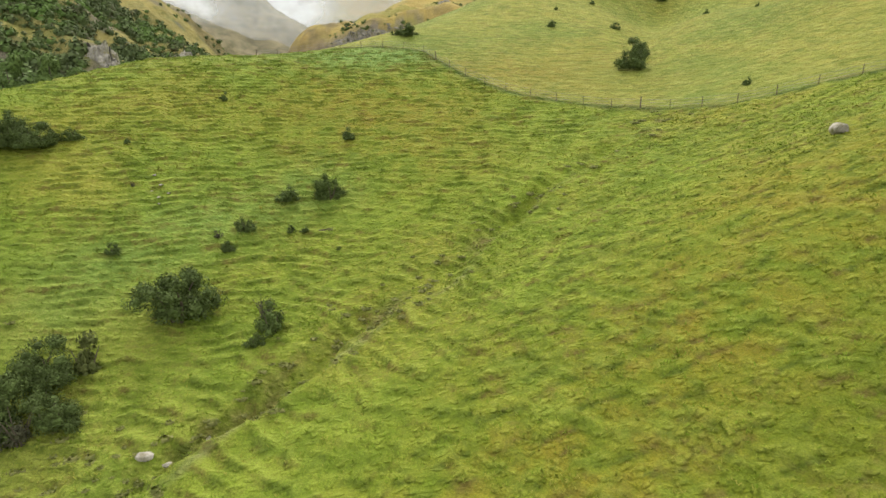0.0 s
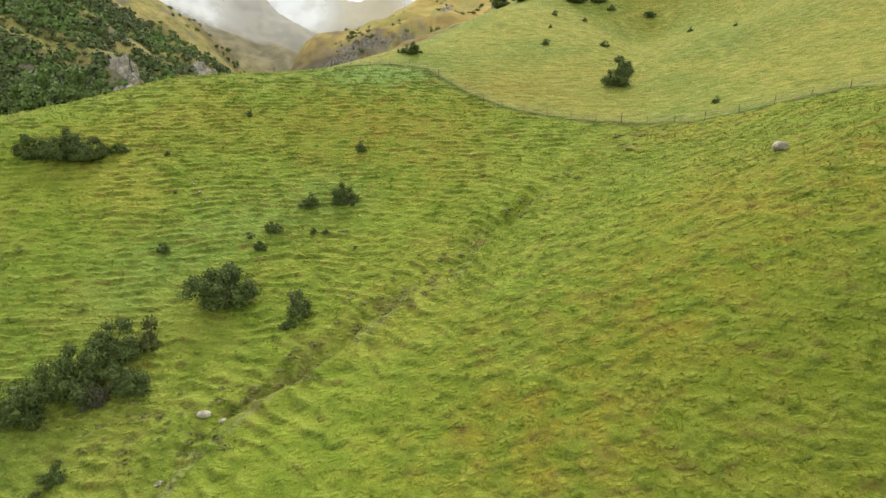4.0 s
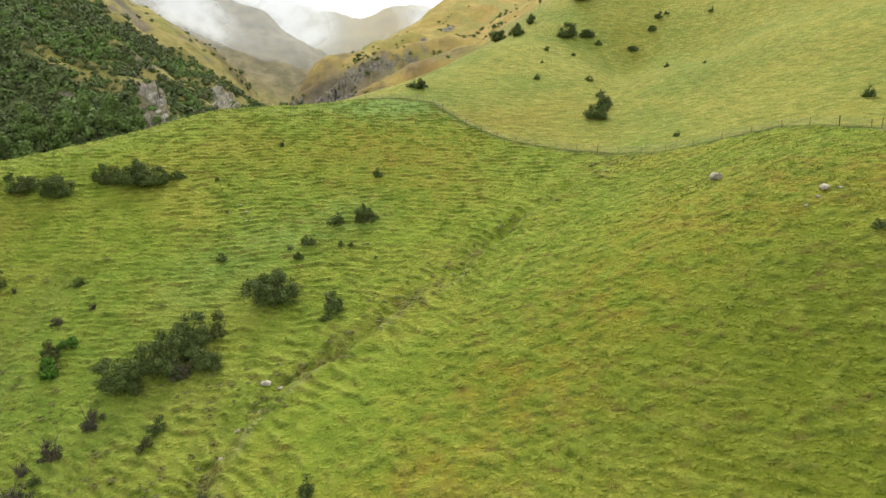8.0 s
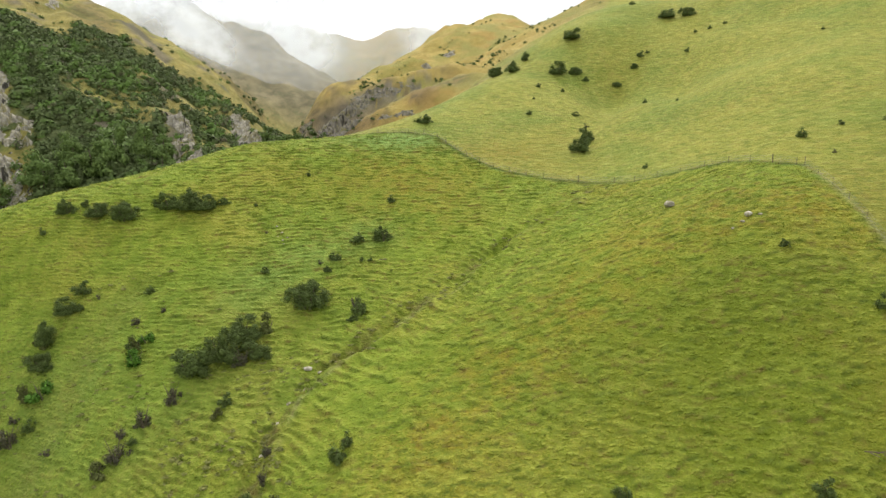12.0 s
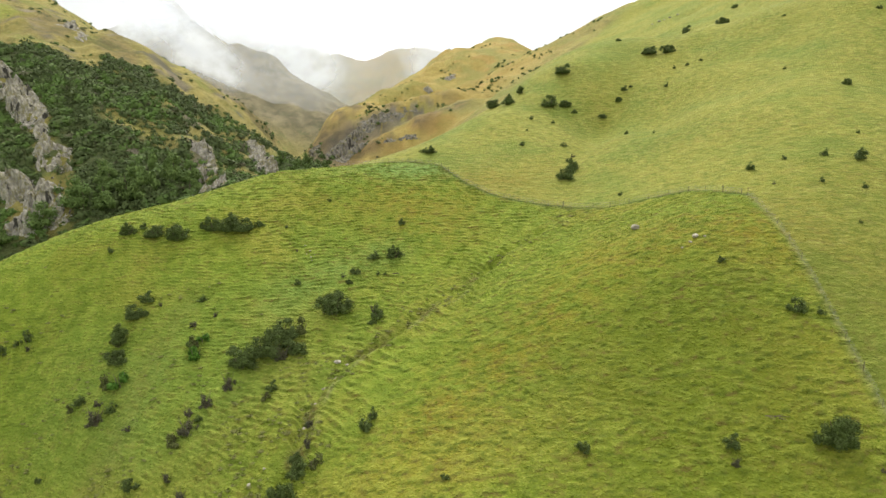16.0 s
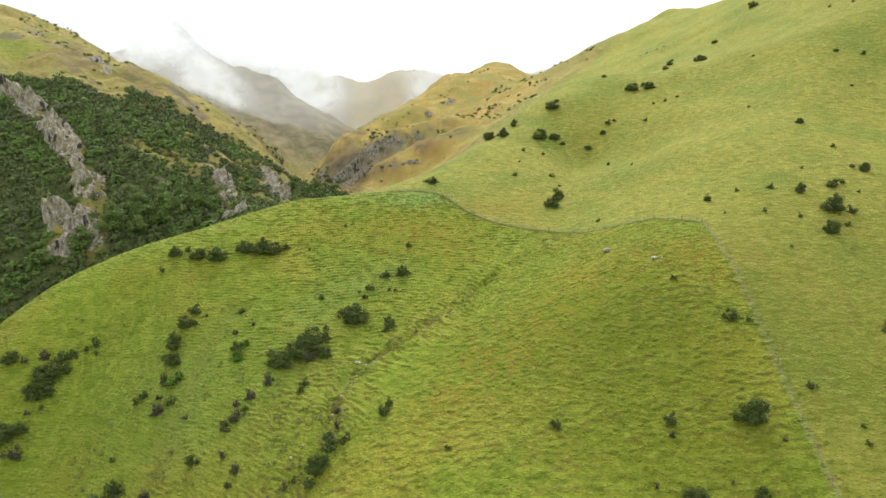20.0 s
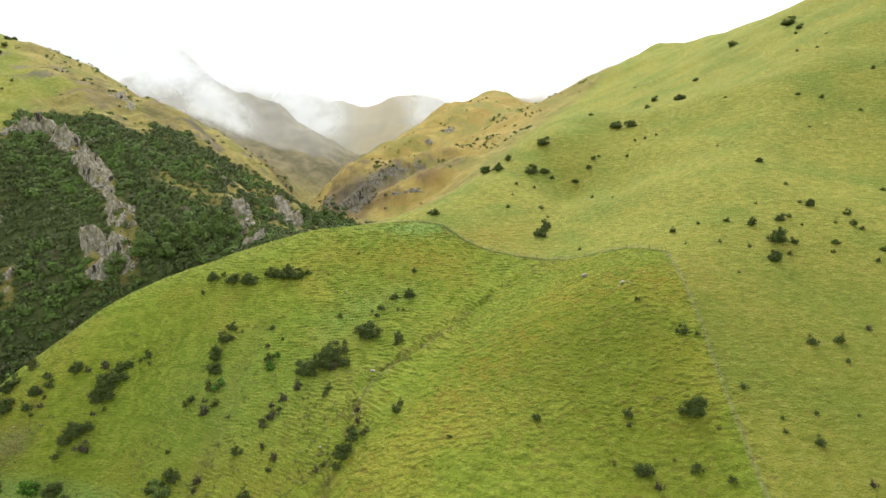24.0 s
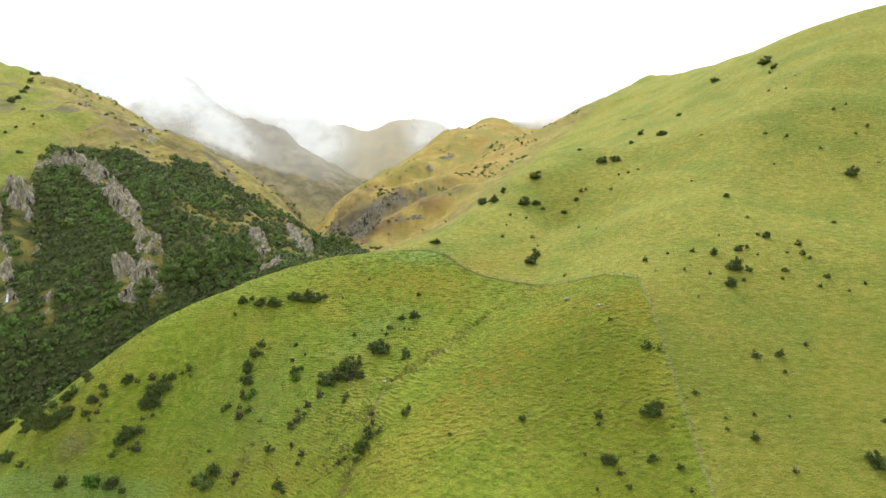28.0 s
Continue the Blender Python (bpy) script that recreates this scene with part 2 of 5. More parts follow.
BOULDER = rock_material("pale_boulder_rock", (0.250, 0.228, 0.180), (0.500, 0.460, 0.380))
BLADE = Nodes("grass_blades", 0.9)
BLADE.bsdf.inputs["Specular IOR Level"].default_value = 0.04
BLADE = BLADE.done(
    BLADE.mix(
        BLADE.ramp(BLADE.math("ADD", BLADE.noise(0.1, 3), BLADE.math("MULTIPLY", BLADE.island(), 0.22)), 0.50, 0.78),
        BLADE.mix(BLADE.island(), (0.105, 0.165, 0.012), (0.185, 0.265, 0.026)),
        BLADE.mix(BLADE.island(), (0.165, 0.170, 0.020), (0.260, 0.250, 0.050)),
    )
)

# ---------------------------------------------------------------- the lie of the land
RNG = np.random.default_rng(7)
LATTICE = RNG.uniform(-1, 1, (256, 256))


def wave(x, y, size, shift=0):
    """Smooth value noise from -1 to 1, with lumps of about that size in metres."""
    u, v = np.asarray(x, float) / size + 37.3 * shift, np.asarray(y, float) / size + 11.7 * shift
    i, j = np.floor(u).astype(int), np.floor(v).astype(int)
    a, b = u - i, v - j
    a, b = a * a * (3 - 2 * a), b * b * (3 - 2 * b)
    i0, i1, j0, j1 = i % 256, (i + 1) % 256, j % 256, (j + 1) % 256
    low = LATTICE[i0, j0] * (1 - a) + LATTICE[i1, j0] * a
    return low * (1 - b) + (LATTICE[i0, j1] * (1 - a) + LATTICE[i1, j1] * a) * b


def rough(x, y, size, octaves=4, gain=0.5, shift=0):
    return sum(gain**k * wave(x, y, size / 2**k, shift + k) for k in range(octaves))


def smooth(v, low, high):
    t = np.clip((v - low) / (high - low), 0, 1)
    return t * t * (3 - 2 * t)


# Heights across the land, from the valley behind the start to the far hills: y, then (x, z).
PROFILES = {
    -160: [(-200, -81.2), (0, -77.0), (200, -57.3)],
    -90: [(-150, -75.4), (-50, -66.8), (50, -58.1), (160, -47.5)],
    -35: [(-130, -68.1), (-70, -60.4), (-20, -45.7), (20, -38.3), (60, -41.5), (120, -37.1)],
    0: [(-110, -58.3), (-70, -53.6), (-35, -40.3), (-10, -29.7), (15, -25.6), (40, -24.3), (70, -24.6), (120, -23.8)],
    20: [(-120, -50.3), (-95, -45.9), (-70, -43.8), (-45, -34.3), (-28, -28.6), (-10, -24.6), (10, -20.2), (30, -15.4), (50, -12.3), (75, -13.7), (110, -15.7)],
    40: [(-125, -43.2), (-108, -31.1), (-92, -24.6), (-75, -25.7), (-50, -21.9), (-30, -21.4), (-12, -20.0), (5, -15.8), (22, -9.3), (40, -2.6), (60, -1.6), (80, -3.9), (115, -4.7), (160, 0.3)],
    58: [(-130, -40.0), (-108, -25.0), (-90, -12.3), (-70, -7.0), (-50, -10.4), (-32, -11.5), (-15, -14.7), (0, -12.6), (14, -8.8), (30, -3.7), (44, 1.1), (58, 4.3), (80, 5.8), (120, 4.7)],
    76: [(-120, -32.5), (-90, -11.5), (-70, -3.0), (-52, -1.3), (-36, -3.5), (-20, -6.4), (-5, -6.0), (10, -4.9), (22, -3.2), (36, 0.4), (55, 7.1), (80, 13.1), (120, 12.8), (170, 16.5)],
    98: [(-160, -38.5), (-100, -15.8), (-62, -0.5), (-44, 4.5), (-28, 4.3), (-12, 3.3), (2, 3.2), (15, 2.7), (30, 3.8), (55, 11.8), (90, 20.8), (140, 19.8)],
    118: [(-130, -23.6), (-60, 0.8), (-40, 4.4), (-25, 6.5), (-8, 10.0), (10, 10.0), (35, 10.9), (70, 21.2), (120, 28.7), (180, 36.4)],
    150: [(-200, 6.1), (-135, -2.0), (-95, -2.4), (-65, -1.6), (-40, 0.8), (-15, 9.9), (15, 22.0), (50, 17.9), (100, 36.6), (150, 51.7), (220, 70.6)],
    185: [(-230, 35.7), (-160, 25.4), (-125, 16.0), (-85, 2.8), (-60, -3.4), (-30, 0.2), (10, 23.7), (50, 43.9), (100, 52.1), (160, 72.0)],
    240: [(-300, 72.3), (-200, 59.6), (-140, 37.8), (-95, 10.3), (-55, -4.1), (-20, 2.4), (40, 43.5), (95, 56.2), (150, 78.2), (210, 106.8)],
    280: [(-250, 80.2), (-180, 65.5), (-130, 36.3), (-95, 10.1), (-65, -2.6)],
    330: [(-400, 118.9), (-270, 97.1), (-200, 72.4), (-130, 40.5), (-75, 3.0), (-35, 14.5), (0, 28.3), (60, 49.6), (130, 78.7), (200, 118.1), (280, 157.7)],
    385: [(-300, 118.0), (-220, 66.0), (-165, 31.7), (-115, 13.5), (-80, 36.6), (-40, 38.3), (0, 43.5)],
    450: [(-450, 167.1), (-340, 124.8), (-260, 86.6), (-180, 15.4), (-115, 0.3), (-60, 26.9), (0, 47.4), (90, 81.6), (170, 122.9), (240, 149.6), (330, 176.8)],
    600: [(-650, 146.5), (-480, 123.7), (-350, 70.7), (-220, -11.5), (-150, 7.2), (-80, 60.1), (-20, 62.1), (40, 81.1), (110, 110.9), (210, 163.9), (330, 175.2)],
    760: [(-800, 149.7), (-600, 92.1), (-450, 29.2), (-250, -30.4), (-120, 29.3), (0, 119.0), (100, 126.3), (250, 156.8), (400, 185.3)],
    900: [(-400, -32.9), (-100, 56.7), (75, 170.8), (250, 146.1)],
}
KNOTS = np.array([(x, y) for y, row in PROFILES.items() for x, _ in row], float)
KNOT_Z = np.array([z for row in PROFILES.values() for _, z in row])
STEP = 100.0


def bend(r2):
    return np.where(r2 > 1e-12, r2 * np.log(r2 + 1e-30), 0) * 0.5


def plate_weights():
    n = len(KNOTS)
    a = np.zeros((n + 3, n + 3))
    a[:n, :n] = bend((((KNOTS[:, None] - KNOTS[None]) / STEP) ** 2).sum(-1)) + 1e-4 * np.eye(n)
    a[:n, n], a[:n, n + 1 :] = 1, KNOTS / STEP
    a[n:, :n] = a[:n, n:].T
    return np.linalg.solve(a, np.r_[KNOT_Z, 0, 0, 0])


PLATE = plate_weights()


def land(x, y):
    """The broad shape of the hills."""
    x, y = np.clip(np.ravel(x), -800, 400), np.clip(np.ravel(y), -160, 900)
    out = np.empty(len(x))
    for s in range(0, len(x), 20000):
        p = np.c_[x[s : s + 20000], y[s : s + 20000]]
        k = bend((((p[:, None] - KNOTS[None]) / STEP) ** 2).sum(-1))
        out[s : s + 20000] = k @ PLATE[:-3] + PLATE[-3] + (p / STEP) @ PLATE[-2:]
    return out


def along(line, x, y):
    """Distance from a line in the plan, how far along it, and the side (positive: left of it)."""
    best, part, side = np.full(len(x), 1e9), np.zeros(len(x)), np.zeros(len(x))
    run = 0.0
    for (ax, ay), (bx, by) in zip(line, line[1:]):
        lx, ly = bx - ax, by - ay
        length = math.hypot(lx, ly)
        t = np.clip(((x - ax) * lx + (y - ay) * ly) / length**2, 0, 1)
        d = np.hypot(x - ax - t * lx, y - ay - t * ly)
        near = d < best
        best = np.where(near, d, best)
        part = np.where(near, run + t * length, part)
        side = np.where(near, np.sign(lx * (y - ay) - ly * (x - ax)), side)
        run += length
    return best, part, side


GULLY = [(24, 73), (17, 67.6), (10.5, 61.9), (5.5, 57), (-0.4, 50), (-5.1, 47.2), (-9.3, 43.2), (-12.6, 39.9), (-15.7, 36.8),
         (-17.9, 33.9), (-20, 30), (-20.8, 24), (-21.2, 17), (-22.5, 10), (-24.5, 0), (-28, -15), (-34, -40)]
SIDE_GULLY = [(-47, 50), (-49, 44), (-50, 38), (-50.5, 31), (-51, 22), (-52, 10), (-54, -10)]
SHEEP_TRACK = [(x + 1.4, y - 1.3) for x, y in GULLY[3:13]]
FENCE_TOP = [(-32, 113.5), (-23.5, 112.1), (-17.4, 110.4), (-9.5, 108.1), (-3.3, 105.7), (-0.3, 100.5), (3.9, 94.9), (9.3, 89.9), (15.8, 85.8),
             (22.5, 81.1), (31.5, 72.3), (37, 70.2), (46, 65.4), (52.9, 54.4)]
FENCE_DOWN = [(52.9, 54.6), (51.9, 43.7), (50.9, 31.5), (50.2, 21.5), (49.4, 11.2), (48.6, 1), (48, -6), (47.4, -13), (46.6, -22)]
GORGE = [(-260, 20), (-200, 60), (-150, 100), (-110, 125), (-75, 150), (-54, 185), (-54, 240), (-75, 300), (-108, 400), (-150, 520), (-200, 680), (-230, 900), (-260, 1250)]
RIM = [(-30, 120), (-6, 124), (14, 170), (29, 206), (44, 280), (66, 372), (98, 430), (190, 550), (330, 800)]
SCRUB_TOP = [(-222, 150), (-213, 176), (-217, 200), (-209, 212), (-201, 229), (-176, 228), (-155, 223), (-141, 208), (-124, 210), (-118, 236), (-108, 252), (-96, 268), (-82, 285), (-66, 292)]
BLUFFS = [(-20, 364), (-47, 352), (-67, 338), (-78, 312)]
HEATH_UPPER = [(-50, 470), (-66, 400), (-78, 365), (-90, 335), (-92, 310)]
HEATH_LOWER = [(2, 345), (-20, 332), (-45, 322), (-64, 306)]
PASTURE = [(-235, 150), (-213, 175), (-209, 184), (-214, 214), (-225, 238), (-225, 261), (-218, 283), (-256, 297), (-315, 366), (-384, 466)]
HILL_FOLD = [(27, 97), (32, 109), (40, 128), (50, 153), (60, 165), (66, 173), (79, 193), (100, 222)]
HILL_SPUR = [(65, 76), (90, 104), (118, 144), (140, 165), (167, 187), (196, 213), (230, 250)]
HILL_FOLD_UPPER = [(57, 117), (71, 158), (80, 171), (98, 187), (118, 212), (150, 260)]
# Rock faces on the gorge walls: a line in the plan, half width, how far they stand proud, and a seed.
CLIFFS = [
    ([(-213, 186), (-206, 174), (-197, 160), (-188, 152)], 6.5, 7.0, 1),
    ([(-220, 172), (-210, 157), (-200, 146), (-190, 136)], 5.5, 6.0, 2),
    ([(-214, 200), (-206, 208), (-196, 210), (-188, 208)], 3.5, 4.0, 3),
    ([(-192, 207), (-176, 196), (-165, 188), (-155, 180)], 5.4, 4.2, 4),
    ([(-144, 170), (-138, 161), (-132, 150), (-129, 144)], 6.0, 5.5, 5),
    ([(-146, 152), (-140, 144), (-137, 138)], 4.5, 5.0, 6),
    ([(-100, 194), (-94, 182), (-87, 168), (-79, 150)], 4.2, 5.0, 7),
    ([(-94, 244), (-86, 224), (-78, 206), (-74, 196)], 4.6, 4.4, 8),
    ([(-200, 281), (-192, 276), (-183, 270)], 4.5, 2.4, 9),
    ([(-168, 132), (-163, 125)], 2.5, 3.0, 10),
    ([(-194, 142), (-186, 132), (-178, 126)], 4.0, 4.0, 11),
    ([(-152, 178), (-147, 168)], 2.6, 3.0, 12),
]
BAND = [
    ([(-80, 312), (-72, 332), (-60, 345), (-42, 355), (-24, 366)], 5.0, 2.8, 21),
    ([(-66, 308), (-58, 322), (-44, 338), (-28, 350)], 3.6, 2.4, 22),
    ([(-90, 304), (-89, 326), (-82, 346)], 3.4, 2.2, 23),
    ([(-50, 308), (-34, 320), (-10, 315)], 2.8, 2.0, 24),
]
# Ridges of the far mountains: x, y, z, and how steeply their flanks fall.
RANGES = [
    ([(-1500, 1550, 300), (-900, 1500, 270), (-650, 1480, 345), (-500, 1440, 262), (-370, 1390, 200), (-290, 1370, 120), (-235, 1350, 70), (-190, 1340, 40), (-60, 1300, -60)], 0.62),
    ([(-900, 2500, 500), (-560, 2350, 385), (-380, 2300, 345), (-230, 2310, 352), (-80, 2290, 366), (30, 2280, 335), (160, 2260, 322), (360, 2250, 375), (800, 2300, 460)], 0.60),
]


def ranges(x, y):
    high = np.full(len(x), -400.0)
    for ridge, fall in RANGES:
        for (ax, ay, az), (bx, by, bz) in zip(ridge, ridge[1:]):
            lx, ly = bx - ax, by - ay
            t = np.clip(((x - ax) * lx + (y - ay) * ly) / (lx * lx + ly * ly), 0, 1)
            d = np.hypot(x - ax - t * lx, y - ay - t * ly)
            high = np.maximum(high, az + t * (bz - az) - fall * d)
    return high + 26 * rough(x, y, 260, 5, 0.55, 3) - 18 * np.abs(rough(x, y, 120, 3, 0.5, 9))


def zones(x, y):
    """What grows where, from 0 to 1."""
    d_top, _, s_top = along(FENCE_TOP, x, y)
    d_down, _, s_down = along(FENCE_DOWN, x, y)
    beyond = np.where((y > 54.6) | (x < 0), (s_top > 0) & (x > -32), s_down > 0)
    beyond = np.where(x < -32, y > 122, beyond).astype(float)
    d_g, run_g, s_g = along(GORGE, x, y)
    d_rim, _, s_rim = along(RIM, x, y)
    patch = rough(x, y, 14, 3, 0.5, 21)
    wild = smooth(d_rim * s_rim + 9 * patch, -6, 16) * smooth(y, 118, 140)
    wild = np.maximum(wild, smooth(d_g * s_g + 4 * patch, -6, 4))
    wild = np.maximum(wild, smooth(y, 640, 760))
    left = (s_g > 0) & (y < 700)
    d_scrub, _, s_scrub = along(SCRUB_TOP, x, y)
    thin = rough(x, y, 34, 4, 0.55, 31)
    scrub = left * smooth(-d_scrub * s_scrub + 16 * thin, -7, 7) * (y < 300)
    tongue = left * smooth(thin, 0.35, 0.6) * smooth(d_scrub, 75, 20) * (y < 420) * 0.8
    scrub = np.maximum(scrub, tongue) * (1 - np.exp(-(((x + 127) / 9) ** 2 + ((y - 193) / 5) ** 2)))
    scrub = np.maximum(scrub, smooth(14 - d_g, 0, 10) * smooth(y, 120, 150) * (y < 330))
    scrub = np.maximum(scrub, smooth(30 - d_g, 0, 10) * smooth(-x, 84, 104) * smooth(y, 60, 76) * (y < 160))
    for face_line, half, _, _ in CLIFFS:
        scrub = scrub * (1 - 0.85 * np.exp(-((along(face_line, x, y)[0] / half) ** 4)) * smooth(rough(x, y, 6, 3, 0.6, 35), -0.75, -0.05))
    scrub = scrub * (1 - 0.85 * np.exp(-(along([(-139, 199), (-128, 193), (-118, 192)], x, y)[0] / 4.5) ** 2))
    scrub = scrub * (1 - 0.85 * smooth(x, -142, -106) * smooth(y, 168, 192) * smooth(rough(x, y, 12, 4, 0.55, 36), -0.45, 0.15))
    d_past, _, s_past = along(PASTURE, x, y)
    pasture = left * smooth(d_past * s_past, -3, 4) * (x < -200) * (y > 140) * (y < 470)
    wild, scrub = wild * (1 - pasture), scrub * (1 - pasture)
    d_gully, _, _ = along(GULLY, x, y)
    d_side, _, _ = along(SIDE_GULLY, x, y)
    earth = np.maximum(0.9 * np.exp(-((d_gully / 1.2) ** 2)) * smooth(rough(x, y, 4, 3, 0.6, 4), -0.3, 0.5), 0.25 * np.exp(-((d_side / 2.5) ** 2)))
    earth = np.maximum(earth, 0.9 * np.exp(-(((x + 97) / 4) ** 2 + ((y - 29) / 3) ** 2)))
    fence_strip = np.exp(-((np.minimum(d_top, d_down) / 0.55) ** 2))
    earth = np.maximum(earth, 0.75 * np.exp(-((d_top / 1.0) ** 2)) * smooth(rough(x, y, 4, 2, 0.5, 6), -0.2, 0.6))
    spur = np.exp(-((along([(-4, 18), (6, 30), (22, 40), (40, 44), (52, 40)], x, y)[0] / 9) ** 2))
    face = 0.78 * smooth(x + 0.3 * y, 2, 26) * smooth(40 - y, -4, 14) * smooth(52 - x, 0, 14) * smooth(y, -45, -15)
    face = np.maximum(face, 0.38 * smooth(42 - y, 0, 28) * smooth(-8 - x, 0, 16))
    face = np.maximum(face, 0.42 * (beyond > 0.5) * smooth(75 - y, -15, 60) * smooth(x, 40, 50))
    knoll_dry = np.exp(-(((x + 9) / 16) ** 2 + ((y - 84) / 14) ** 2)) * 0.8
    over = np.exp(-(((x - 14) / 14) ** 2 + ((y - 98) / 9) ** 2)) * 0.9
    dry = np.clip(np.maximum.reduce([0.95 * spur, knoll_dry, over]) + 0.25 * rough(x, y, 8, 3, 0.5, 14), 0, 1)
    lush = np.exp(-(((x + 10) / 14) ** 2 + ((y - 104) / 6) ** 2)) + 0.35 * np.exp(-(((x + 45) / 26) ** 2 + ((y - 30) / 20) ** 2))
    lush = lush + 0.5 * np.exp(-((along([(-30, 50), (-22, 62), (-14, 68)], x, y)[0] / 5) ** 2))
    lush = np.maximum(np.clip(lush + 0.3 * rough(x, y, 7, 3, 0.5, 17) * lush, 0, 1), 0.5 * fence_strip)
    lush = np.maximum(np.maximum(lush * (1 - np.exp(-((d_down / 0.5) ** 2))), pasture * 0.85), smooth(-x * 0.12 + 12 - y, -3, 1) * smooth(-62 - x, 0, 14))
    rock = np.maximum(0.75 * smooth(y, 1050, 1200) - 0.4 * smooth(y, 1750, 1900), 0.85 * left * smooth(rough(x, y, 22, 4, 0.6, 41), 0.62, 0.85) * smooth(y, 130, 150))
    rock = np.maximum(rock, 0.95 * np.exp(-((along(BLUFFS, x, y)[0] / 13) ** 2)) * smooth(rough(x + 0.6 * y, (y - 0.6 * x) * 0.3, 12, 4, 0.6, 46), -0.35, 0.1))
    rank = np.maximum(0.95 * np.exp(-((d_top / 0.50) ** 2)), 0.22 * np.exp(-(((d_down - 0.75) / 0.3) ** 2)) * (s_down < 0))
    ripple = 0.45 + 0.55 * smooth(rough(x, y, 18, 3, 0.5, 19), -0.5, 0.3)
    terraced = ripple * np.where(beyond > 0.5, 0.85, 1.0) * (1 - wild) * (1 - smooth(y, 300, 420))
    streaky = rough(x + 0.6 * y, (y - 0.6 * x) * 0.3, 18, 4, 0.6, 45)
    heath = np.exp(-((along(BLUFFS, x, y)[0] / 24) ** 2))
    heath = np.maximum(heath, 0.85 * np.exp(-((along(HEATH_UPPER, x, y)[0] / 18) ** 2)))
    heath = np.maximum(heath, 0.8 * np.exp(-((along(HEATH_LOWER, x, y)[0] / 12) ** 2)))
    heath = np.clip(heath * smooth(streaky, -0.55, 0.15), 0, 1) * (s_g < 0)
    heath = np.maximum(heath, 0.55 * left * wild * smooth(rough(x + 0.5 * y, (y - 0.5 * x) * 0.4, 30, 4, 0.6, 47), 0.25, 0.6))
    track = 0.5 * np.exp(-(((x + 98) / 3.6) ** 2 + ((y - 29.5) / 1.9) ** 2))
    worn_path = 0.6 * np.exp(-((along(SHEEP_TRACK, x, y)[0] / 0.40) ** 2)) * smooth(rough(x, y, 5, 2, 0.5, 8), -0.5, 0.4)
    track = np.maximum.reduce([track, 0.55 * np.exp(-((d_down / 0.40) ** 2)), worn_path])
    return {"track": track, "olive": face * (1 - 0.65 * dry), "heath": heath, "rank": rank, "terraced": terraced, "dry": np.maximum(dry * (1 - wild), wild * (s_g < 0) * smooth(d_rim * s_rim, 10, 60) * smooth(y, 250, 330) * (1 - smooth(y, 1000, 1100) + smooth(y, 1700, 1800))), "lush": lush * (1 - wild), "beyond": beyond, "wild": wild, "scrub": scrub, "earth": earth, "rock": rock}


